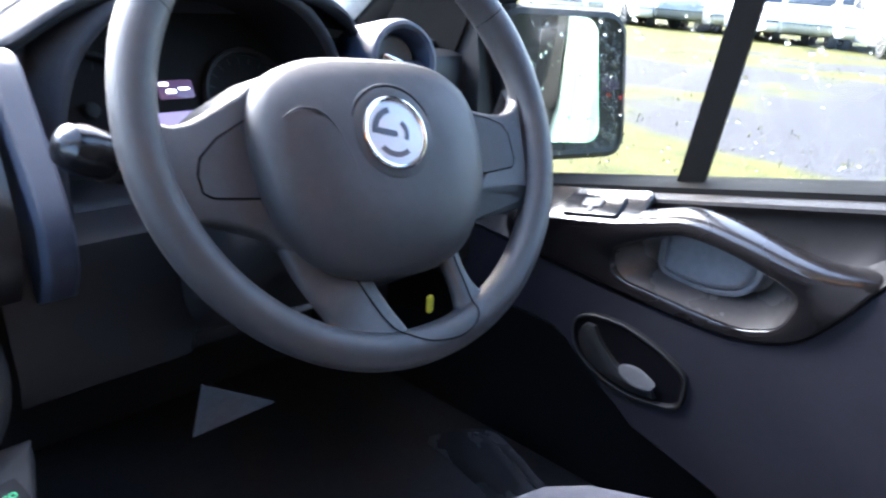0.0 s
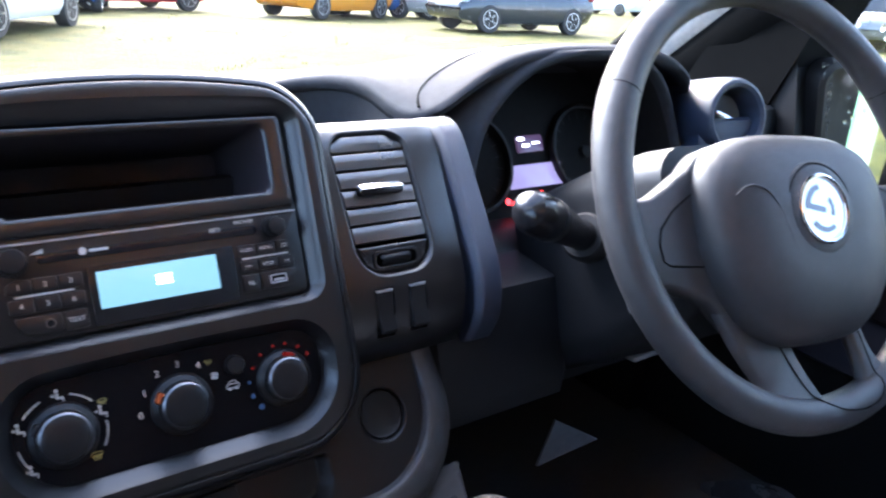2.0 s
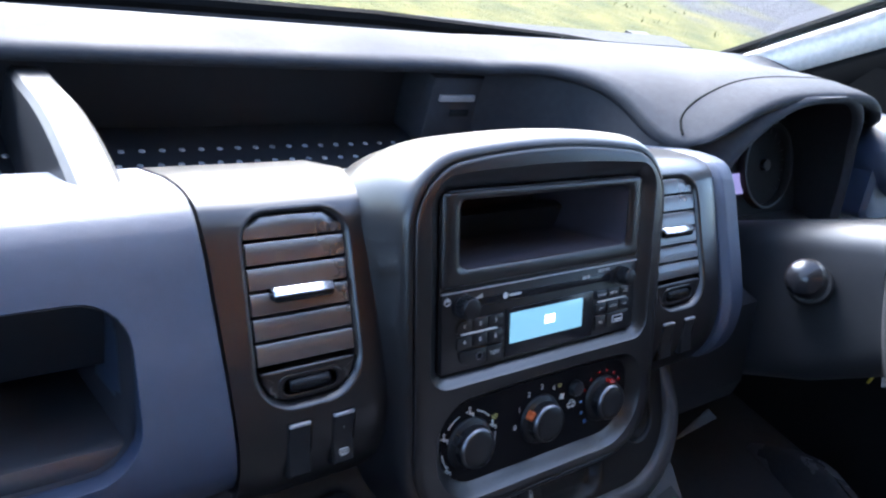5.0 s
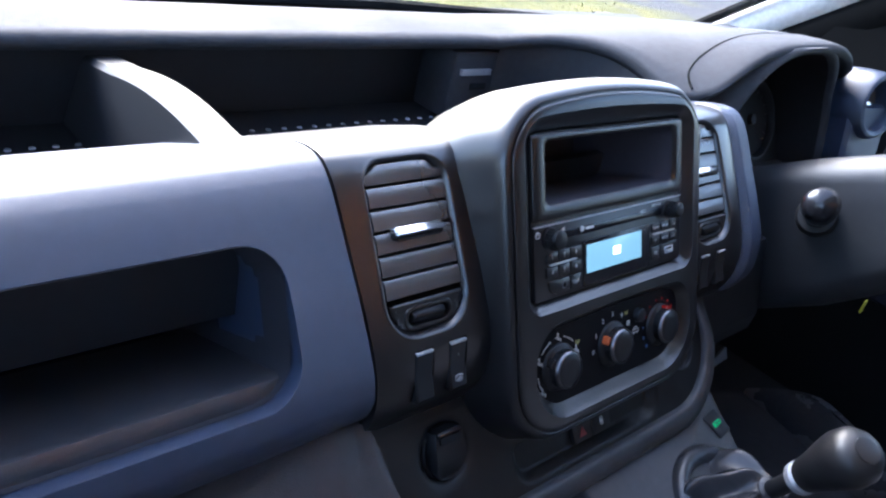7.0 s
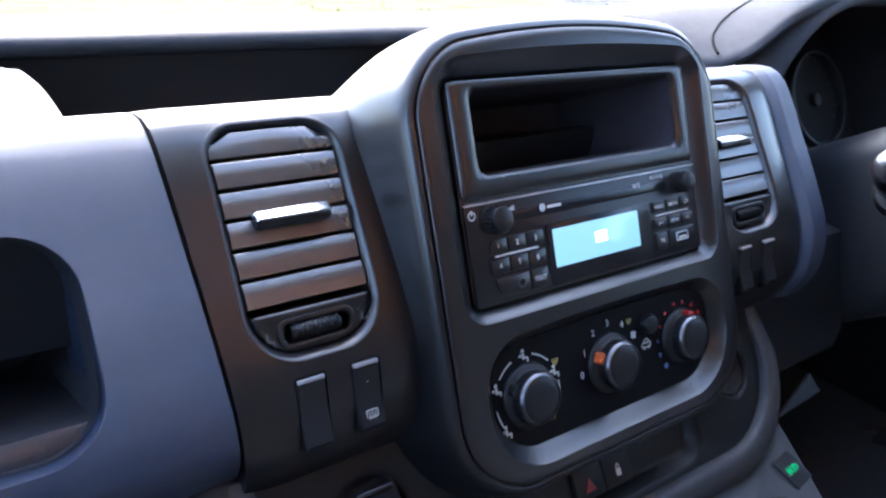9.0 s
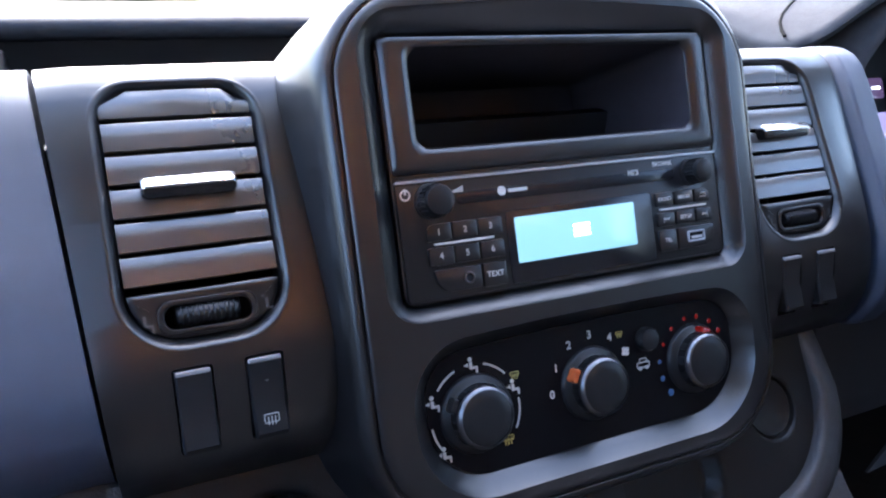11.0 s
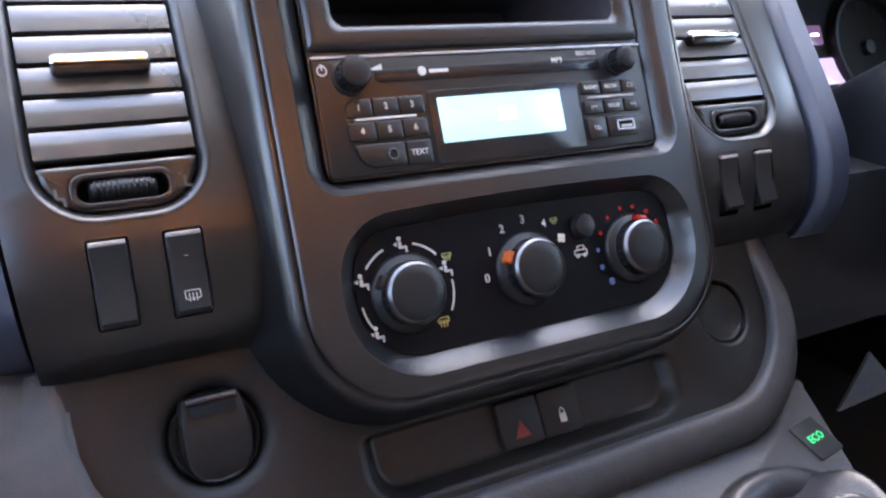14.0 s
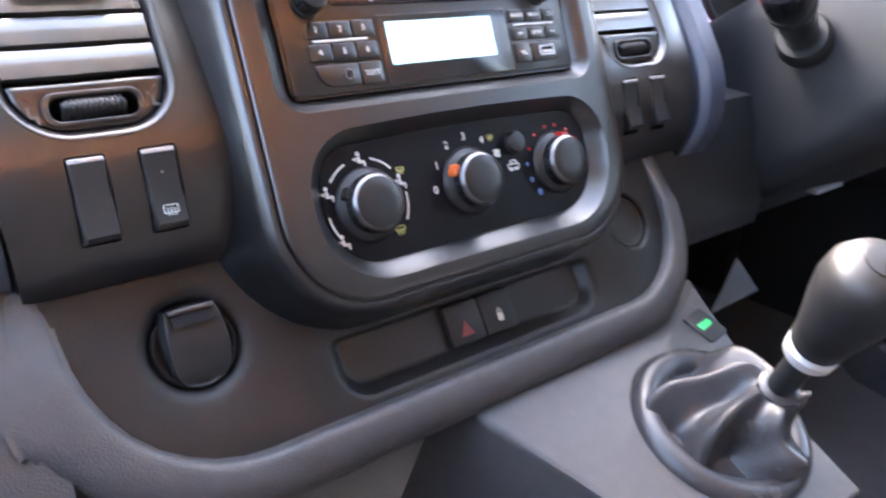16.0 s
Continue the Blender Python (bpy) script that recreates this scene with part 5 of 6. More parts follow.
for a0, a1, r, wd in ((95, 175, 17, 4.5), (215, 300, 16, 4), (-35, 45, 10, 3.5)):
    pts_o = [((r + wd / 2) * math.cos(radians(a0 + (a1 - a0) * k / 8)), (r + wd / 2) * math.sin(radians(a0 + (a1 - a0) * k / 8))) for k in range(9)]
    pts_i = [((r - wd / 2) * math.cos(radians(a0 + (a1 - a0) * k / 8)), (r - wd / 2) * math.sin(radians(a0 + (a1 - a0) * k / 8))) for k in range(9)]
    part("emblem_bar", slab(pts_o + pts_i[::-1], 26, 27.4, em_m), M_DARKRING, em, "dark plain arc")
part("emblem_bar", slab(rrect(-15, 2, -3, 1.5, 1.5, 3, 2), 26, 27.4, em_m @ Matrix.Rotation(radians(-15), 4, "Z")), M_DARKRING, em, "dark plain bar")


def hub_w(u, v):
    """Height of the cover's dome."""
    c = (u / 97) ** 2 + ((v + 16) / (66 if v > -16 else 96)) ** 2
    return 26.3 - 4.5 * c ** 2.2


crease = spline([(-82, 4, 0), (-70, 10, 0), (-56, 8, 0), (-46, -3, 0), (-39, -22, 0), (-35, -44, 0)], 4)
part("cover_crease", tube([(p.x, p.y, hub_w(p.x, p.y) - 0.9) for p in crease], [0.3] + [0.9] * (len(crease) - 2) + [0.3], 8, m=sw), M_HUB, hub, "moulded crease")
part("emblem_groove", tube([(35 * math.cos(2 * math.pi * k / 40), 35 * math.sin(2 * math.pi * k / 40), 25.0) for k in range(40)], 0.7, 6, True, m=em_m), M_SEAL, hub)
for u, v in ((-60, -12), (66, -2)):
    part("horn_mark", slab(rrect(u - 7, u + 7, v - 1.2, v + 1.2, 1, 2, 2), 15, 21.3 if abs(u) < 60 else 18.5, sw), M_WHEEL, hub)
part("cover_lettering", slab(rrect(4, 28, -74, -68, 1, 2, 2), 15, 20.4, sw), M_WHEEL, hub, "faint moulded letters")
key = part("key_tag", slab(rrect(-5, 5, -13, 9, 4, 4, 2), -1, 1, frame_at((0.638, -0.062, 0.868), 0) @ MM), M_TAG, col, "yellow key tag hanging from the ignition")

# ---- footwell ----
part("pedal_shade", box(0.25, 0.88, 0.45, 0.58, FLOOR, 1.0), M_CARPET, shell)
felt = [(0.388, 0.02, 0.760), (0.494, 0.03, 0.753), (0.391, 0.004, 0.826)]
part("felt_panel", loft(bmesh.new(), [[Vector(p) for p in felt], [Vector(p) + Vector((0.0005, 0.003, 0.0)) for p in felt]], None, True, True), M_GREYPANEL, dash, "pale grey felt corner under the dash")
ridge = spline([(0.818, 0.08, 0.53), (0.814, 0.02, 0.575), (0.808, -0.038, 0.600), (0.798, -0.073, 0.602), (0.779, -0.119, 0.602), (0.766, -0.150, 0.602), (0.748, -0.24, 0.602), (0.74, -0.40, 0.602), (0.74, -0.78, 0.602)], 0.02)
rows = []
for i, p in enumerate(ridge):
    way = (ridge[min(i + 1, len(ridge) - 1)] - ridge[max(i - 1, 0)]).normalized()
    out = Vector((-way.y, way.x, 0))
    wide = 0.35 + 0.65 * smooth(0.06, -0.04, p.y)
    rows.append([p + Vector((0.006, 0, 0)) + out * a * wide + Vector((0, 0, b)) for a, b in ((-0.016, FLOOR - p.z), (-0.016, -0.008), (-0.012, -0.001), (-0.009, 0.002), (-0.004, -0.001), (0.005, -0.002), (0.010, 0.001), (0.014, -0.004), (0.016, -0.012), (0.017, FLOOR - p.z))])
part("step_edge", loft(bmesh.new(), rows, None, True, True), M_RUBBER, shell, "shiny rubber edge of the door step", 50)

# ---- driver seat ----
seat = thing("driver_seat", (0.46, -0.75, FLOOR), "grey cloth driver's seat beside the door", "seat")
rows = []
for y, d in ((-0.95, 0.0), (-0.60, 0.0), (-0.40, 0.002), (-0.34, 0.006), (-0.316, 0.014), (-0.306, 0.03), (-0.303, 0.06)):
    ring = []
    for k in range(13):
        u = -1 + k / 6
        ring.append((0.44 + 0.21 * u, y + 0.010 - 0.24 * abs(u) ** 3 * smooth(-0.95, -0.60, y), 0.848 - d - 0.030 * u * u - 0.03 * abs(u) ** 6))
    rows.append(ring + [(0.65, ring[-1][1], 0.69), (0.23, ring[0][1], 0.69)])
part("cushion", loft(bmesh.new(), rows, None, True, True), M_FABRIC, seat, "", 80)
# Unseen backrest, near-black instead of cloth to keep reflections dark.
part("blackened_backrest", box(0.24, 0.72, -1.03, -0.90, 0.80, 1.40, bev=0.05, seg=4), M_CAVITY, seat)
part("seat_base", box(0.28, 0.66, -0.92, -0.48, FLOOR, 0.69, bev=0.01), M_BLACK, seat)

# ---- driver door ----
door = thing("van_door", (0.9, -0.3, FLOOR), "van door with dark lower panel and rain-wet window", "door")


def sill(y):
    return 0.985 - 0.205 * (y + 0.105)


D = DOOR
ys = [0.30 - 1.10 * i / 60 for i in range(61)]
low_rows, up_rows = [], []
for y in ys:
    seam = curve_interp(((-0.80, 1.2), (-0.50, 1.03), (-0.456, 0.969), (-0.421, 0.918), (-0.394, 0.895), (-0.346, 0.880), (-0.269, 0.880), (-0.181, 0.887), (-0.116, 0.896), (0.30, 0.93)), y)
    s_ = sill(y) - 0.025
    seam = min(seam, s_ - 0.03)
    bot = curve_interp(((-0.80, FLOOR + 0.02), (-0.50, FLOOR + 0.06), (-0.367, 0.69), (-0.249, 0.725), (-0.13, 0.81), (0.30, 0.83)), y)
    low_rows.append([(y, bot, -0.10), (y, bot, -0.006), (y, bot + 0.006, 0.0), (y, seam - 0.004, -0.004), (y, seam, -0.012), (y, seam, -0.10)])
    up_rows.append([(y, seam, -0.10), (y, seam + 0.001, -0.006), (y, seam + 0.004, -0.002), (y, (seam + s_) / 2, -0.030), (y, s_ - 0.002, -0.034), (y, s_ + 0.005, -0.031), (y, s_ + 0.011, -0.024), (y, s_ + 0.015, -0.025), (y, s_ + 0.018, -0.032), (y, s_ + 0.019, -0.066), (y, s_ + 0.017, -0.10)])
part("lower_door_panel", loft(bmesh.new(), low_rows, D, True, True), M_DOORPANEL, door, "dark blue-grey lower door panel")
upp = part("upper_door_panel", loft(bmesh.new(), up_rows, D, True, True), M_DOORUP, door, "dark grey upper door panel")
# armrest: one smooth moulding that arches over the pocket, its top sloping back to the door
REST = filled([(-0.05, 0.900), (-0.05, 0.945), (-0.12, 0.951), (-0.168, 0.963), (-0.205, 0.975), (-0.240, 0.986), (-0.271, 0.995), (-0.301, 0.996), (-0.331, 0.992), (-0.359, 0.987), (-0.387, 0.981), (-0.414, 0.977), (-0.438, 0.976), (-0.458, 0.977), (-0.449, 0.956), (-0.427, 0.928), (-0.408, 0.906), (-0.383, 0.892), (-0.356, 0.885), (-0.315, 0.882), (-0.248, 0.886), (-0.181, 0.891), (-0.10, 0.898)], 0.004)
HOLE = filled([(-0.202, 0.941), (-0.228, 0.960), (-0.268, 0.978), (-0.297, 0.980), (-0.333, 0.975), (-0.357, 0.968), (-0.380, 0.960), (-0.394, 0.951), (-0.395, 0.936), (-0.384, 0.912), (-0.366, 0.901), (-0.344, 0.895), (-0.313, 0.895), (-0.246, 0.901), (-0.212, 0.905), (-0.199, 0.920)], 0.004)


def spun(pts, cy=-0.297, cz=0.937, n=96):
    """The outline met by rays from its middle, so that two outlines pair up."""
    out = []
    for k in range(n):
        a = 2 * math.pi * k / n
        dy, dz = math.cos(a), 0.38 * math.sin(a)
        best = 0.0
        for p, q in zip(pts, pts[1:] + pts[:1]):
            ey, ez = q[0] - p[0], q[1] - p[1]
            det = dz * ey - dy * ez
            if abs(det) < 1e-12:
                continue
            ty, tz = p[0] - cy, p[1] - cz
            r = (tz * ey - ty * ez) / det
            f = (dy * tz - dz * ty) / det
            if -1e-6 <= f <= 1 + 1e-6 and r > best:
                best = r
        out.append((cy + best * dy, cz + best * dz))
    return out


def rest_w(y, z):
    return 0.001 + 0.021 * smooth(0.885, 0.985, z) * (1 - smooth(-0.40, -0.46, y))


def rest_ring(k, dw, rise=0.0):
    ring = []
    for a, b in zip(R_OUT, R_IN):
        y, z = a[0] + (b[0] - a[0]) * k, a[1] + (b[1] - a[1]) * k
        top = smooth(0.935, 0.960, a[1])
        ring.append((y, z + rise * top, rest_w(y, z) + (dw if top > 0 or k > 0.5 else max(dw, -0.012))))
    return ring


R_OUT, R_IN = spun(REST), spun(HOLE)
boolean(upp, [loft(bmesh.new(), [at_w(shrunk(R_IN, -0.003), -0.062), at_w(shrunk(R_IN, -0.003), 0.05)], D, True, True)])
part("armrest", loft(bmesh.new(), [rest_ring(0, -0.075, -0.006), rest_ring(0, -0.048, 0.004), rest_ring(0, -0.034, 0.010), rest_ring(0, -0.022, 0.0095), rest_ring(0, -0.010, 0.006), rest_ring(0, -0.003, 0.002), rest_ring(0.05, -0.0004), rest_ring(0.12, 0), rest_ring(0.5, 0), rest_ring(0.88, 0), rest_ring(0.96, -0.0015), rest_ring(1, -0.006), rest_ring(1, -0.016)], D), M_HANDLE, door, "smooth glossy armrest that arches over a pocket", 60)


def bowl_ring(k, w):
    return [(y + (-0.297 - y) * 0.35 * k, z + (0.020 * k if z < 0.937 else 0.0), w) for y, z in R_IN]


part("pocket_bowl", loft(bmesh.new(), [[(y, z, rest_w(y, z) - 0.005) for y, z in R_IN], bowl_ring(0.25, -0.012), bowl_ring(0.6, -0.026), bowl_ring(0.85, -0.038), bowl_ring(1.0, -0.050)], D, False, True), M_BOWL, upp, "smooth lining of the door pocket", 60)
cup_o = filled([(-0.238, 0.950), (-0.243, 0.976), (-0.292, 0.984), (-0.338, 0.978), (-0.347, 0.952), (-0.341, 0.932), (-0.328, 0.920), (-0.297, 0.913), (-0.264, 0.914), (-0.240, 0.923)], 0.006)
part("pocket_cup", loft(bmesh.new(), [at_w(shrunk(cup_o, -0.004), -0.052), at_w(shrunk(cup_o, -0.004), -0.031), at_w(shrunk(cup_o, -0.002), -0.028), at_w(shrunk(cup_o, 0.003), -0.028), at_w(shrunk(cup_o, 0.004), -0.031), at_w(shrunk(cup_o, 0.006), -0.027), [(y, z, -0.022 - 0.10 * max(0.0, z - 0.925)) for y, z in shrunk(cup_o, 0.009)], [(y, z, -0.021 - 0.10 * max(0.0, z - 0.925)) for y, z in shrunk(cup_o, 0.013)]], D, True, True), M_CUP, upp, "grey moulded cup in the door pocket", 60)
# window switches on a sloping ledge
pm = D @ Matrix.Translation((-0.168, 0.980, 0.004)) @ Matrix.Rotation(radians(-11), 4, "Z") @ Matrix.Rotation(radians(-58), 4, "X")
part("switch_ledge", slab(rrect(-0.056, 0.085, -0.022, 0.036, 0.010, 5, 3), -0.014, -0.001, pm, 0.004), M_HANDLE, door)
sp = part("switch_panel", slab(rrect(-0.030, 0.042, -0.015, 0.018, 0.004, 4, 3), -0.02, 0.004, pm, 0.0015), M_GLOSS, door, "flat black window switch panel")
part("window_switch", slab(rrect(-0.006, 0.020, -0.004, 0.010, 0.003, 3, 2), 0, 0.0065, pm, 0.0015), M_DIMPRINT, sp, "pale window switch key")
part("switch_bar", slab(rrect(0.003, 0.010, -0.011, -0.003, 0.002, 3, 2), 0, 0.006, pm, 0.001), M_DIMPRINT, sp, "pale stem of the switch key")
# inner door handle
LEAF = filled([(-0.174, 0.849), (-0.200, 0.853), (-0.227, 0.852), (-0.264, 0.842), (-0.294, 0.828), (-0.306, 0.817), (-0.308, 0.798), (-0.305, 0.780), (-0.285, 0.770), (-0.243, 0.765), (-0.203, 0.773), (-0.170, 0.789), (-0.157, 0.815), (-0.158, 0.837)], 0.006)
if sum(a[0] * b[1] - b[0] * a[1] for a, b in zip(LEAF, LEAF[1:] + LEAF[:1])) < 0:
    LEAF = LEAF[::-1]
LEAF_IN = shrunk(LEAF, 0.005)
bez = part("handle_bezel", ring_frame(LEAF, LEAF_IN, -0.01, 0.004, D, 0.003), M_BLACK, door, "black handle surround")
part("handle_cup", loft(bmesh.new(), [at_w(shrunk(LEAF, 0.0045), 0.003), at_w(shrunk(LEAF, 0.007), 0.0010)], D, False, True), M_HPLATE, bez)
lv = part("door_lever", slab(filled([(-0.176, 0.838), (-0.188, 0.838), (-0.197, 0.824), (-0.217, 0.806), (-0.240, 0.793), (-0.272, 0.786), (-0.276, 0.779), (-0.240, 0.776), (-0.200, 0.784), (-0.176, 0.800), (-0.168, 0.822)], 0.006), 0.0, 0.008, D, 0.003), M_BLACK, bez, "black door lever")
SCOOP = filled([(-0.228, 0.799), (-0.240, 0.804), (-0.254, 0.803), (-0.272, 0.796), (-0.264, 0.791), (-0.246, 0.791)][::-1], 0.004)
part("lever_plate", loft(bmesh.new(), [at_w(SCOOP, 0.0), [(y, z, 0.0015 + 0.5 * max(0.0, 0.809 - z)) for y, z in SCOOP], [(y, z, 0.0012 + 0.5 * max(0.0, 0.809 - z)) for y, z in shrunk(SCOOP, 0.003)]], D, True, True), M_SHELF, lv, "smooth scoop behind the lever", 50)
# window frame, bar, glass
bm = bmesh.new()
ring_o = [(0.32, 1.02), (0.24, 1.16), (0.02, 1.50), (-0.14, 1.80), (-0.80, 1.86), (-0.80, sill(-0.8) - 0.02), (-0.35, sill(-0.35) - 0.02), (0.14, sill(0.14) - 0.02)]
ring_i = [(0.14, 0.975), (0.115, 1.12), (-0.04, 1.48), (-0.18, 1.74), (-0.74, 1.80), (-0.74, sill(-0.74)), (-0.35, sill(-0.35)), (0.06, sill(0.06))]
rows = [[D @ Vector((y, z, w)) for y, z in r_] for r_, w in ((ring_o, -0.14), (ring_o, -0.044), (ring_i, -0.049), (ring_i, -0.14))]
part("window_surround", loft(bmesh.new(), rows + [rows[0]]), M_SEAL, door, "black window surround")
bar = [(-0.208, 0.955), (-0.234, 0.962), (-0.265, 1.215), (-0.335, 1.78), (-0.309, 1.78), (-0.239, 1.213)]
part("window_bar", slab(bar, -0.109, -0.094, D, 0.003), M_SEAL, door, "black upright bar in the window")
pane = part("window_pane", loft(bmesh.new(), [at_w(ring_i[::-1], -0.114), at_w(ring_i[::-1], -0.110)], D, True, True), M_GLASS, door, "clear glass speckled with rain")
pane.visible_shadow = False
random.seed(11)
bm = bmesh.new()
for i in range(420):
    y, z = random.uniform(-0.70, 0.09), random.uniform(1.0, 1.42)
    if z < sill(y) + 0.01 or z > 1.12 - (y - 0.1) * 2.2:
        continue
    r = random.choice((0.0012, 0.0016, 0.002, 0.003)) * random.uniform(0.7, 1.2)
    lathe(((r, -0.0002), (r * 0.85, 0.0005), (r * 0.45, 0.0009)), D @ Matrix.Translation((y, z, -0.1149)) @ Matrix.Rotation(math.pi, 4, "X") @ Matrix.Diagonal((1, random.uniform(0.9, 1.6), 1, 1)), 7, bm)
drops = tagged(part("raindrops", bm, M_DROP, pane, "scattered raindrops", 80), kind="stuff")
drops.visible_shadow = False
part("mirror_sail", slab([(0.30, 0.99), (0.068, 0.965), (0.080, 1.10), (0.105, 1.24), (0.16, 1.27), (0.26, 1.16)], -0.10, -0.055, D, 0.006), M_BLACK, door, "black mirror corner trim")

# ---- outside mirror ----
mir = thing("wing_mirror", (1.05, 0.05, 0.95), "black rain-wet wing mirror outside the door", "wing mirror")
mm_ = Matrix.Translation((1.045, 0.02, 1.095)) @ Matrix.Rotation(radians(-18), 4, "Z") @ Matrix(((1, 0, 0, 0), (0, 0, -1, 0), (0, 1, 0, 0), (0, 0, 0, 1)))


def lean(pts):
    return [(u - 0.17 * v, v) for u, v in pts]


def mo(g):
    return lean(rrect(-0.165 - g, 0.072 + g, -0.131 - g, 0.092 + g, 0.040 + g, 6, 4))


GLASS = lean(rrect(-0.136, -0.002, -0.098, 0.080, 0.022, 6, 3))
part("housing", loft(bmesh.new(), [at_w(mo(-0.03), -0.10), at_w(mo(-0.005), -0.06), at_w(mo(0), -0.01), at_w(mo(-0.004), 0.006), at_w(mo(-0.012), 0.009), at_w(mo(-0.020), 0.006)], mm_, True, True), M_BLACK, mir, "black mirror housing")
tilt = mm_ @ Matrix.Translation((-0.04, 0, 0.018)) @ Matrix.Rotation(radians(-11.2), 4, "Y") @ Matrix.Translation((0.04, 0, 0))
part("mirror_glass", slab(GLASS, -0.004, 0.0, tilt), M_MIRROR, mir, "silvered mirror glass")
part("arm", tube([(0.93, 0.10, 1.0), (0.99, 0.07, 1.01), (1.03, 0.05, 1.03)], 0.03, 12), M_BLACK, mir)
random.seed(5)
bm = bmesh.new()
for i in range(2600):
    u, v = random.uniform(-0.185, 0.085), random.uniform(-0.126, 0.088)
    if abs(u + 0.17 * v + 0.069) < 0.070 and -0.1 < v < 0.084:
        continue
    if abs(u + 0.17 * v + 0.046) > 0.112:
        continue
    r = random.uniform(0.0006, 0.0020) * random.choice((0.7, 1.0, 1.0, 1.5))
    lathe(((r, 0), (r * 0.8, 0.0008), (r * 0.4, 0.0012)), mm_ @ Matrix.Translation((u, v, 0.006)) @ Matrix.Diagonal((1, random.uniform(0.8, 2.0), 1, 1)), 6, bm)
tagged(part("raindrops", bm, M_DRIP, mir, "bright raindrops on the housing", 80), kind="stuff")

# ---- outside: wet field with parked cars ----
def field_z(x, y):
    d = math.hypot(x, y)
    return 0.22 * smooth(4, 15, d) + (0.03 * noise.noise((x * 0.5, y * 0.5, 0)) if d > 3 else 0)


def ground_mat():
    m = bpy.data.materials.new("grass_and_gravel")
    m.use_nodes = True
    nt = m.node_tree
    b = nt.nodes["Principled BSDF"]
    co = nt.nodes.new("ShaderNodeTexCoord")

    def noise_(scale, detail):
        n = nt.nodes.new("ShaderNodeTexNoise")
        n.inputs["Scale"].default_value, n.inputs["Detail"].default_value = scale, detail
        nt.links.new(co.outputs["Object"], n.inputs["Vector"])
        return n
    big, mid, fine = noise_(0.22, 5), noise_(2.2, 6), noise_(28, 4)
    grass = nt.nodes.new("ShaderNodeValToRGB")
    grass.color_ramp.elements[0].color, grass.color_ramp.elements[1].color = (0.042, 0.047, 0.012, 1), (0.100, 0.091, 0.022, 1)
    grass.color_ramp.elements[0].position, grass.color_ramp.elements[1].position = 0.3, 0.68
    nt.links.new(mid.outputs["Fac"], grass.inputs["Fac"])
    grav = nt.nodes.new("ShaderNodeValToRGB")
    grav.color_ramp.elements[0].color, grav.color_ramp.elements[1].color = (0.018, 0.018, 0.019, 1), (0.070, 0.069, 0.073, 1)
    nt.links.new(fine.outputs["Fac"], grav.inputs["Fac"])
    sep = nt.nodes.new("ShaderNodeSeparateXYZ")
    nt.links.new(co.outputs["Object"], sep.inputs[0])
    band = nt.nodes.new("ShaderNodeMapRange")       # more gravel beside the van than ahead of it
    band.inputs["From Min"].default_value, band.inputs["From Max"].default_value = 3.0, 14.0
    band.inputs["To Min"].default_value, band.inputs["To Max"].default_value = 0.06, -0.12
    nt.links.new(sep.outputs["Y"], band.inputs["Value"])
    strip = nt.nodes.new("ShaderNodeValToRGB")      # grass next to the van, then a gravel track, then grass
    strip.color_ramp.interpolation = "EASE"
    for q_, g in ((0.21, 0.32), (0.28, 0.56), (0.42, 0.60), (0.55, 0.46)):
        e = strip.color_ramp.elements.new(q_)
        e.color = (g, g, g, 1)
    for e, g in ((strip.color_ramp.elements[0], 0.30), (strip.color_ramp.elements[-1], 0.46)):
        e.color = (g, g, g, 1)
    far = nt.nodes.new("ShaderNodeMath")
    far.operation = "MULTIPLY"
    far.inputs[1].default_value = 0.04
    nt.links.new(sep.outputs["X"], far.inputs[0])
    nt.links.new(far.outputs[0], strip.inputs["Fac"])
    shift = nt.nodes.new("ShaderNodeMath")
    nt.links.new(band.outputs[0], shift.inputs[0])
    nt.links.new(strip.outputs[0], shift.inputs[1])
    lower = nt.nodes.new("ShaderNodeMath")
    lower.operation = "SUBTRACT"
    lower.inputs[1].default_value = 0.5
    nt.links.new(shift.outputs[0], lower.inputs[0])
    mixv = nt.nodes.new("ShaderNodeMath")
    nt.links.new(big.outputs["Fac"], mixv.inputs[0])
    nt.links.new(lower.outputs[0], mixv.inputs[1])
    edge = nt.nodes.new("ShaderNodeMapRange")
    edge.inputs["From Min"].default_value, edge.inputs["From Max"].default_value = 0.52, 0.58
    nt.links.new(mixv.outputs[0], edge.inputs["Value"])
    mx = nt.nodes.new("ShaderNodeMix")
    mx.data_type = "RGBA"
    nt.links.new(edge.outputs[0], mx.inputs["Factor"])
    nt.links.new(grass.outputs[0], mx.inputs["A"])
    nt.links.new(grav.outputs[0], mx.inputs["B"])
    nt.links.new(mx.outputs["Result"], b.inputs["Base Color"])
    b.inputs["Roughness"].default_value = 0.85
    b.inputs["Specular IOR Level"].default_value = 0.15
    bp = nt.nodes.new("ShaderNodeBump")
    bp.inputs["Strength"].default_value, bp.inputs["Distance"].default_value = 0.8, 0.04
    nt.links.new(fine.outputs["Fac"], bp.inputs["Height"])
    nt.links.new(bp.outputs[0], b.inputs["Normal"])
    return m


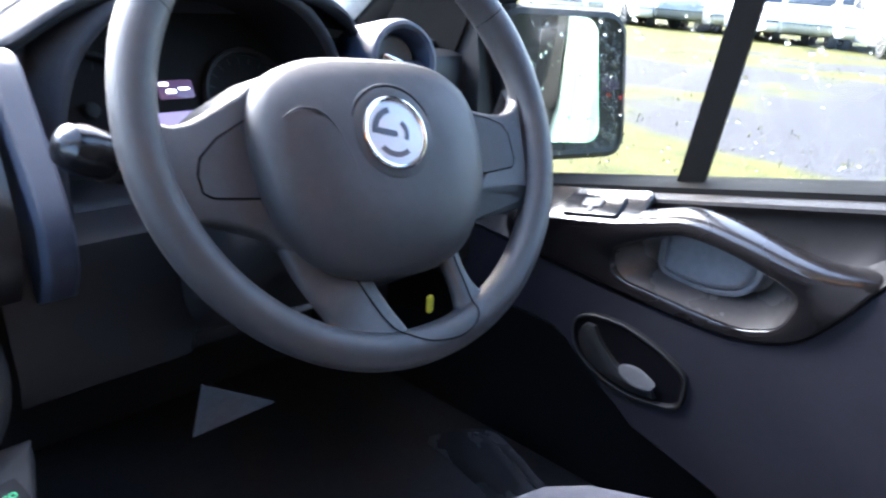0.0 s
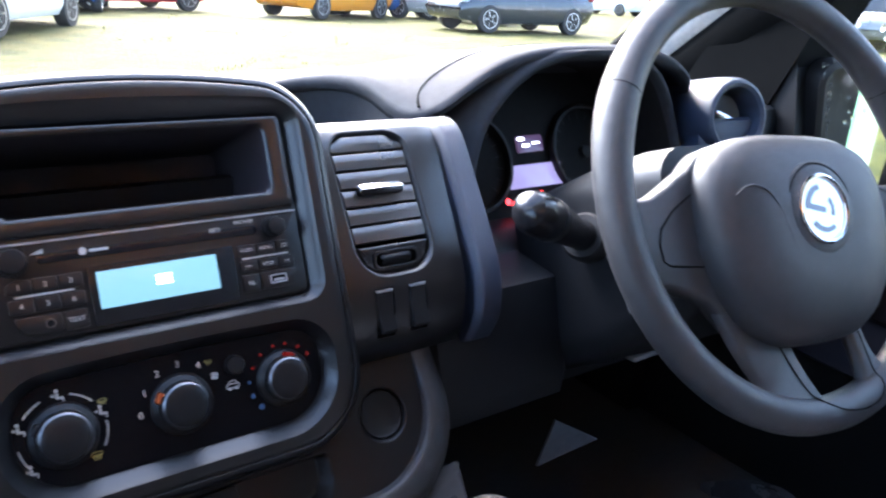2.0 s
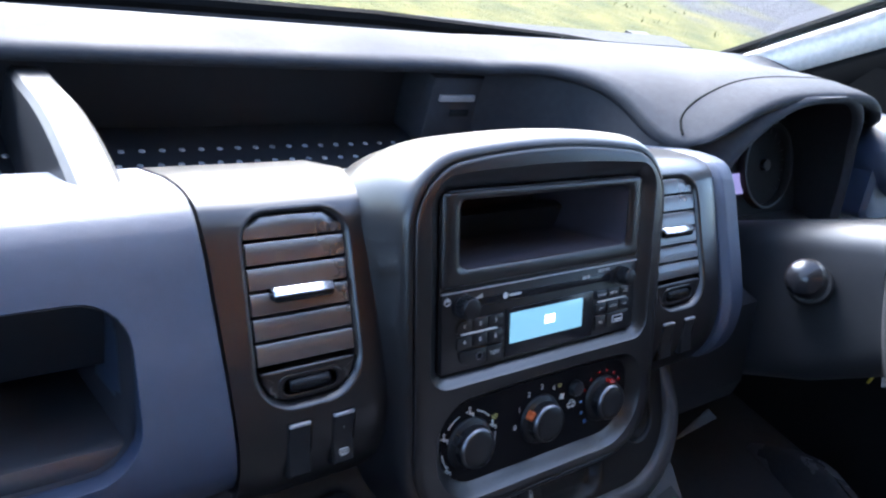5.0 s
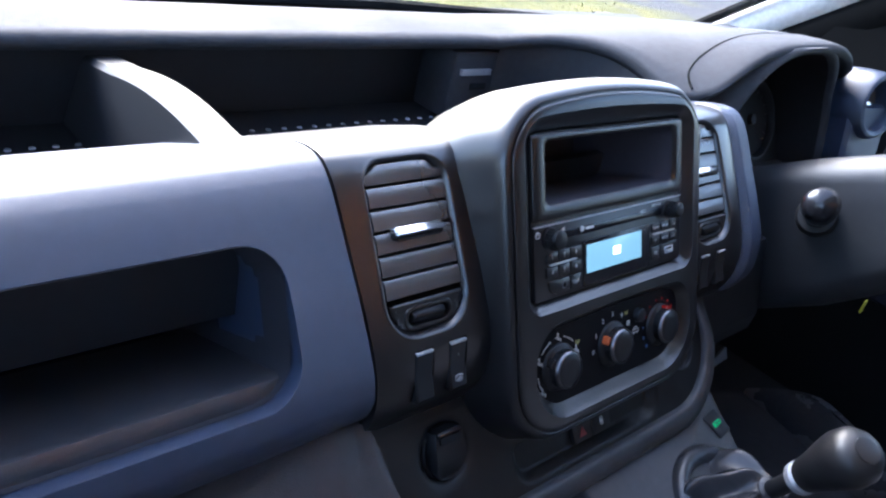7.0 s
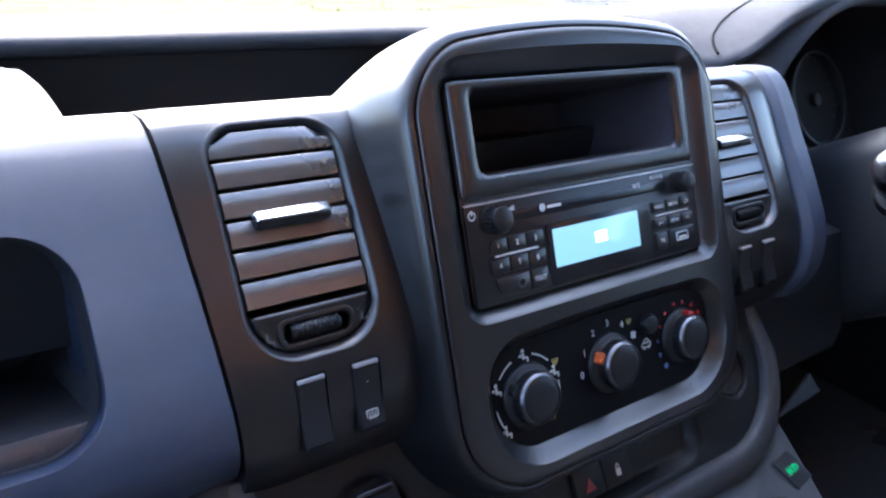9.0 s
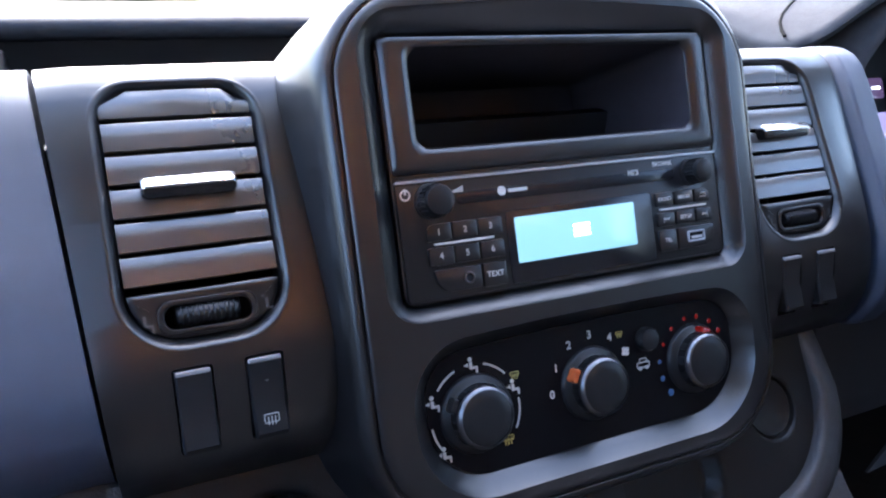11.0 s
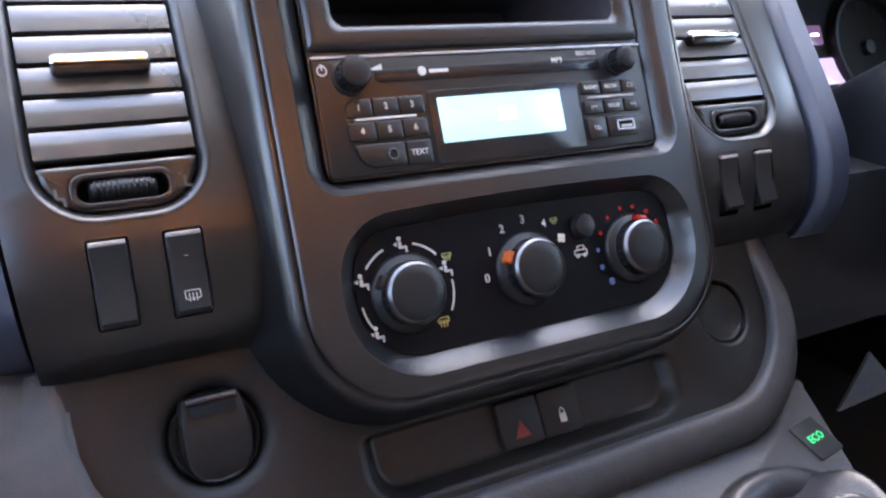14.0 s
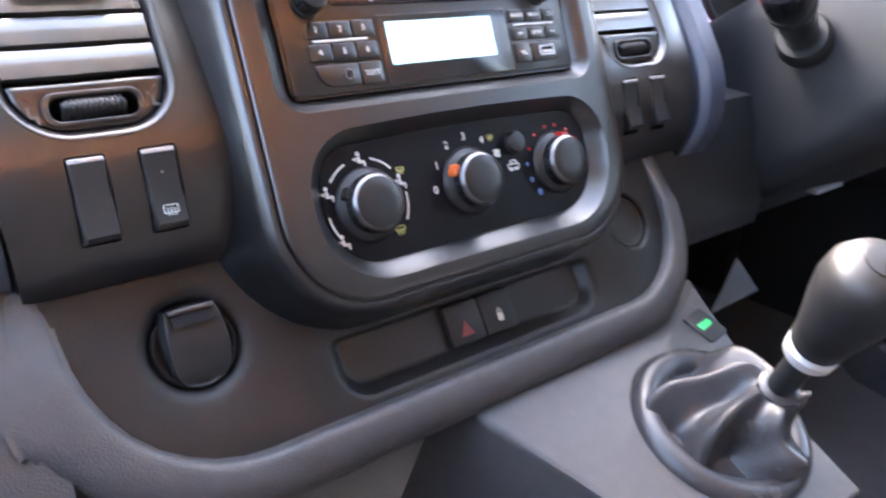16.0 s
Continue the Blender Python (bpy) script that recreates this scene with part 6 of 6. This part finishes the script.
def polar_ground():
    bm = bmesh.new()
    rings = []
    for r in (0.3, 1, 2, 3, 4, 5, 6, 7, 8, 9, 10, 11, 12, 13, 14, 15, 16, 18, 20, 23, 27, 32, 40, 60, 100, 250, 800, 2500):
        rings.append([(r * math.cos(2 * math.pi * i / 120), r * math.sin(2 * math.pi * i / 120), field_z(r * math.cos(2 * math.pi * i / 120), r * math.sin(2 * math.pi * i / 120))) for i in range(120)])
    return loft(bm, rings, None, True)


ground = part("ground", polar_ground(), ground_mat(), None, "", 80)
tagged(ground, "wet yellow-green grass with gravel patches", "ground", kind="structure")

# tufts near the van
random.seed(21)
bm = bmesh.new()
for i in range(1500):
    a, d = random.uniform(-0.35, 1.75), random.uniform(3.0, 20) ** 1.0
    x, y = d * math.cos(a), d * math.sin(a)
    if noise.noise((x * 0.35, y * 0.35, 3)) < 0.02:
        continue
    z = field_z(x, y) - 0.01
    for k in range(5):
        b = random.uniform(0, 6.28)
        h = random.uniform(0.02, 0.07)
        r = random.uniform(0.01, 0.05)
        p = Vector((x + random.uniform(-0.12, 0.12), y + random.uniform(-0.12, 0.12), z))
        side = Vector((math.sin(b), -math.cos(b), 0)) * 0.008
        vs = [bm.verts.new(p - side), bm.verts.new(p + side), bm.verts.new(p + Vector((r * math.cos(b), r * math.sin(b), h)))]
        bm.faces.new(vs)
M_TUFT = mat("tuft_green", (0.08, 0.08, 0.024), 0.8, bump=0, vary=0.5, scale=4)
tagged(part("grass_tufts", bm, M_TUFT, None, "short wet grass tufts", recalc=False), category="grass", kind="stuff")

M_TYRE = mat("tyre", (0.02, 0.02, 0.02), 0.8, bump=0.2)
M_RIM = mat("alloy", (0.55, 0.56, 0.58), 0.3, metal=0.9, bump=0)
M_CARGLASS = mat("car_glass", (0.02, 0.025, 0.03), 0.08, bump=0)
M_LAMP = mat("lamp_lens", (0.6, 0.6, 0.62), 0.15, bump=0)
M_TAIL = mat("tail_lens", (0.45, 0.02, 0.02), 0.2, bump=0)
PAINT = {n: mat(n + "_paint", c, 0.25, bump=0, coat=0.6, vary=0.05, metal=mt) for n, c, mt in (("orange", (0.75, 0.27, 0.02), 0.0), ("charcoal", (0.035, 0.038, 0.042), 0.2), ("white", (0.80, 0.80, 0.80), 0.0), ("red", (0.45, 0.02, 0.03), 0.0), ("blue", (0.02, 0.09, 0.30), 0.2), ("silver", (0.50, 0.52, 0.54), 0.5), ("grey", (0.16, 0.17, 0.18), 0.3))}


def parked_car(x, y, heading, paint, tall, label, kind="car"):
    """A car on its wheels: nose along the heading, in degrees from x."""
    W_, H_ = 1.80, 1.48 + tall
    m = Matrix.Translation((x, y, field_z(x, y))) @ Matrix.Rotation(radians(heading), 4, "Z")
    car = thing("parked_car", (x, y, field_z(x, y)), label, "car", "cars parked on the field")
    # body: sections along the length
    prof = [(-2.12, 0.45, 0.80), (-2.05, 0.30, 0.98), (-1.7, 0.24, 1.0), (-0.9, 0.22, 0.98), (0.4, 0.22, 0.97), (1.1, 0.22, 0.95), (1.75, 0.26, 0.86), (2.05, 0.32, 0.70), (2.13, 0.42, 0.55)]
    rings = []
    for px, z0, z1 in prof:
        z1 += tall * 0.5
        w = W_ / 2 * (0.86 if abs(px) > 2.0 else 0.98 if abs(px) > 1.6 else 1.0)
        rings.append([(px, -w * 0.9, z0), (px, -w, z0 + 0.15), (px, -w, (z0 + z1) / 2), (px, -w * 0.95, z1 - 0.06), (px, -w * 0.85, z1), (px, w * 0.85, z1), (px, w * 0.95, z1 - 0.06), (px, w, (z0 + z1) / 2), (px, w, z0 + 0.15), (px, w * 0.9, z0)])
    body = part("body", loft(bmesh.new(), rings, m, True, True), paint, car, "", 50)
    b_ = 0.95 + tall * 0.5
    cab = [(-1.95, b_ - 0.02, 0.80), (-1.55, H_ - 0.12, 0.62), (-0.9, H_, 0.58), (0.0, H_ - 0.02, 0.60), (0.35, H_ - 0.10, 0.62), (1.05, b_ - 0.05, 0.78)]
    rings = []
    for px, z1, hw in cab:
        rings.append([(px, -0.80, b_ - 0.1), (px, -hw - 0.02, z1 - 0.03), (px, -hw + 0.06, z1), (px, hw - 0.06, z1), (px, hw + 0.02, z1 - 0.03), (px, 0.80, b_ - 0.1)])
    part("roof", loft(bmesh.new(), rings, m, True, True), paint, body, "", 30)
    for s in (-1, 1):
        for x0, x1, t0, t1 in ((-1.45, -0.75, -1.30, -0.75), (-0.68, 0.05, -0.68, 0.0), (0.10, 0.72, 0.08, 0.22)):
            zt = H_ - 0.14
            zb = b_ + 0.02
            part("side_window", loft(bmesh.new(), [[(x0, s * 0.795, zb), (x1, s * 0.795, zb), (t1, s * 0.655, zt), (t0, s * 0.655, zt)], [(x0, s * 0.74, zb), (x1, s * 0.74, zb), (t1, s * 0.60, zt), (t0, s * 0.60, zt)]], m, True, True), M_CARGLASS, body)
        for wx in (-1.32, 1.32):
            wm = m @ Matrix.Translation((wx, s * 0.80, 0.33)) @ Matrix.Rotation(radians(-90 * s), 4, "X")
            wl = part("wheel", lathe(((0.20, -0.10), (0.31, -0.10), (0.33, -0.06), (0.33, 0.08), (0.31, 0.11), (0.22, 0.115)), wm, 28), M_TYRE, car)
            bm = lathe(((0.21, 0.0), (0.22, 0.118), (0.20, 0.118), (0.19, 0.06), (0.05, 0.05)), wm, 28)
            for k in range(5):
                slab(rrect(0.03, 0.20, -0.028, 0.028, 0.01, 2, 1), 0.05, 0.115, wm @ Matrix.Rotation(2 * math.pi * k / 5, 4, "Z"), 0.01, bm)
            part("rim", bm, M_RIM, wl, "alloy rim")
        part("headlight", box(1.85, 2.08, min(s * 0.52, s * 0.80), max(s * 0.52, s * 0.80), 0.62 + tall * 0.5, 0.74 + tall * 0.5, m, 0.03), M_LAMP, body)
        part("tail_light", box(-2.10, -1.92, min(s * 0.55, s * 0.82), max(s * 0.55, s * 0.82), 0.78 + tall * 0.5, 0.95 + tall * 0.5, m, 0.03), M_TAIL, body)
    part("front_screen", loft(bmesh.new(), [[(0.98, -0.70, b_ + 0.0), (0.98, 0.70, b_ + 0.0), (0.42, 0.56, H_ - 0.12), (0.42, -0.56, H_ - 0.12)], [(1.02, -0.70, b_ + 0.02), (1.02, 0.70, b_ + 0.02), (0.46, 0.56, H_ - 0.09), (0.46, -0.56, H_ - 0.09)]], m, True, True), M_CARGLASS, body)
    part("rear_screen", loft(bmesh.new(), [[(-1.93, -0.68, b_ + 0.04), (-1.93, 0.68, b_ + 0.04), (-1.65, 0.54, H_ - 0.16), (-1.65, -0.54, H_ - 0.16)], [(-1.96, -0.68, b_ + 0.06), (-1.96, 0.68, b_ + 0.06), (-1.65, 0.54, H_ - 0.13), (-1.65, -0.54, H_ - 0.13)]], m, True, True), M_CARGLASS, body)
    return car


parked_car(9.8, 19.1, 205, PAINT["orange"], 0.12, "orange hatchback parked on the grass")
parked_car(12.9, 14.9, 178, PAINT["charcoal"], 0.14, "charcoal sport utility car parked on the grass")
parked_car(0.95, 13.3, 60, PAINT["white"], 0.0, "white hatchback parked on the grass")
parked_car(3.2, 19.6, 75, PAINT["blue"], 0.0, "dark blue hatchback parked on the grass")
parked_car(4.6, 20.0, 200, PAINT["red"], 0.0, "red hatchback parked beyond the grass")
parked_car(12.6, 20.6, 150, PAINT["blue"], 0.0, "blue hatchback parked in the row")
parked_car(13.9, 19.0, 120, PAINT["silver"], 0.0, "silver hatchback parked in the row")
for i in range(13):
    nm = ("white", "silver", "white", "grey", "silver", "white", "silver")[i % 7]
    a = radians(33 - 2.9 * i)
    d = max(21, 28.5 - 0.85 * i) + 0.8 * math.sin(i * 2.1)
    parked_car(d * math.cos(a), d * math.sin(a), 185 + 9 * (i % 3) + math.degrees(a), PAINT[nm], 0.06 * (i % 4), {"charcoal": "black"}.get(nm, nm) + " car in the long row across the gravel")
for i in range(8):
    nm = ("white", "grey", "silver", "charcoal", "blue", "red", "white")[i % 7]
    a = radians(95 - 7.5 * i)
    d = 42 + 3.0 * math.sin(i * 2.1)
    parked_car(d * math.cos(a), d * math.sin(a), 20 + 37 * (i % 3) + math.degrees(a), PAINT[nm], 0.05 * (i % 4), {"charcoal": "black"}.get(nm, nm) + " car far across the field")
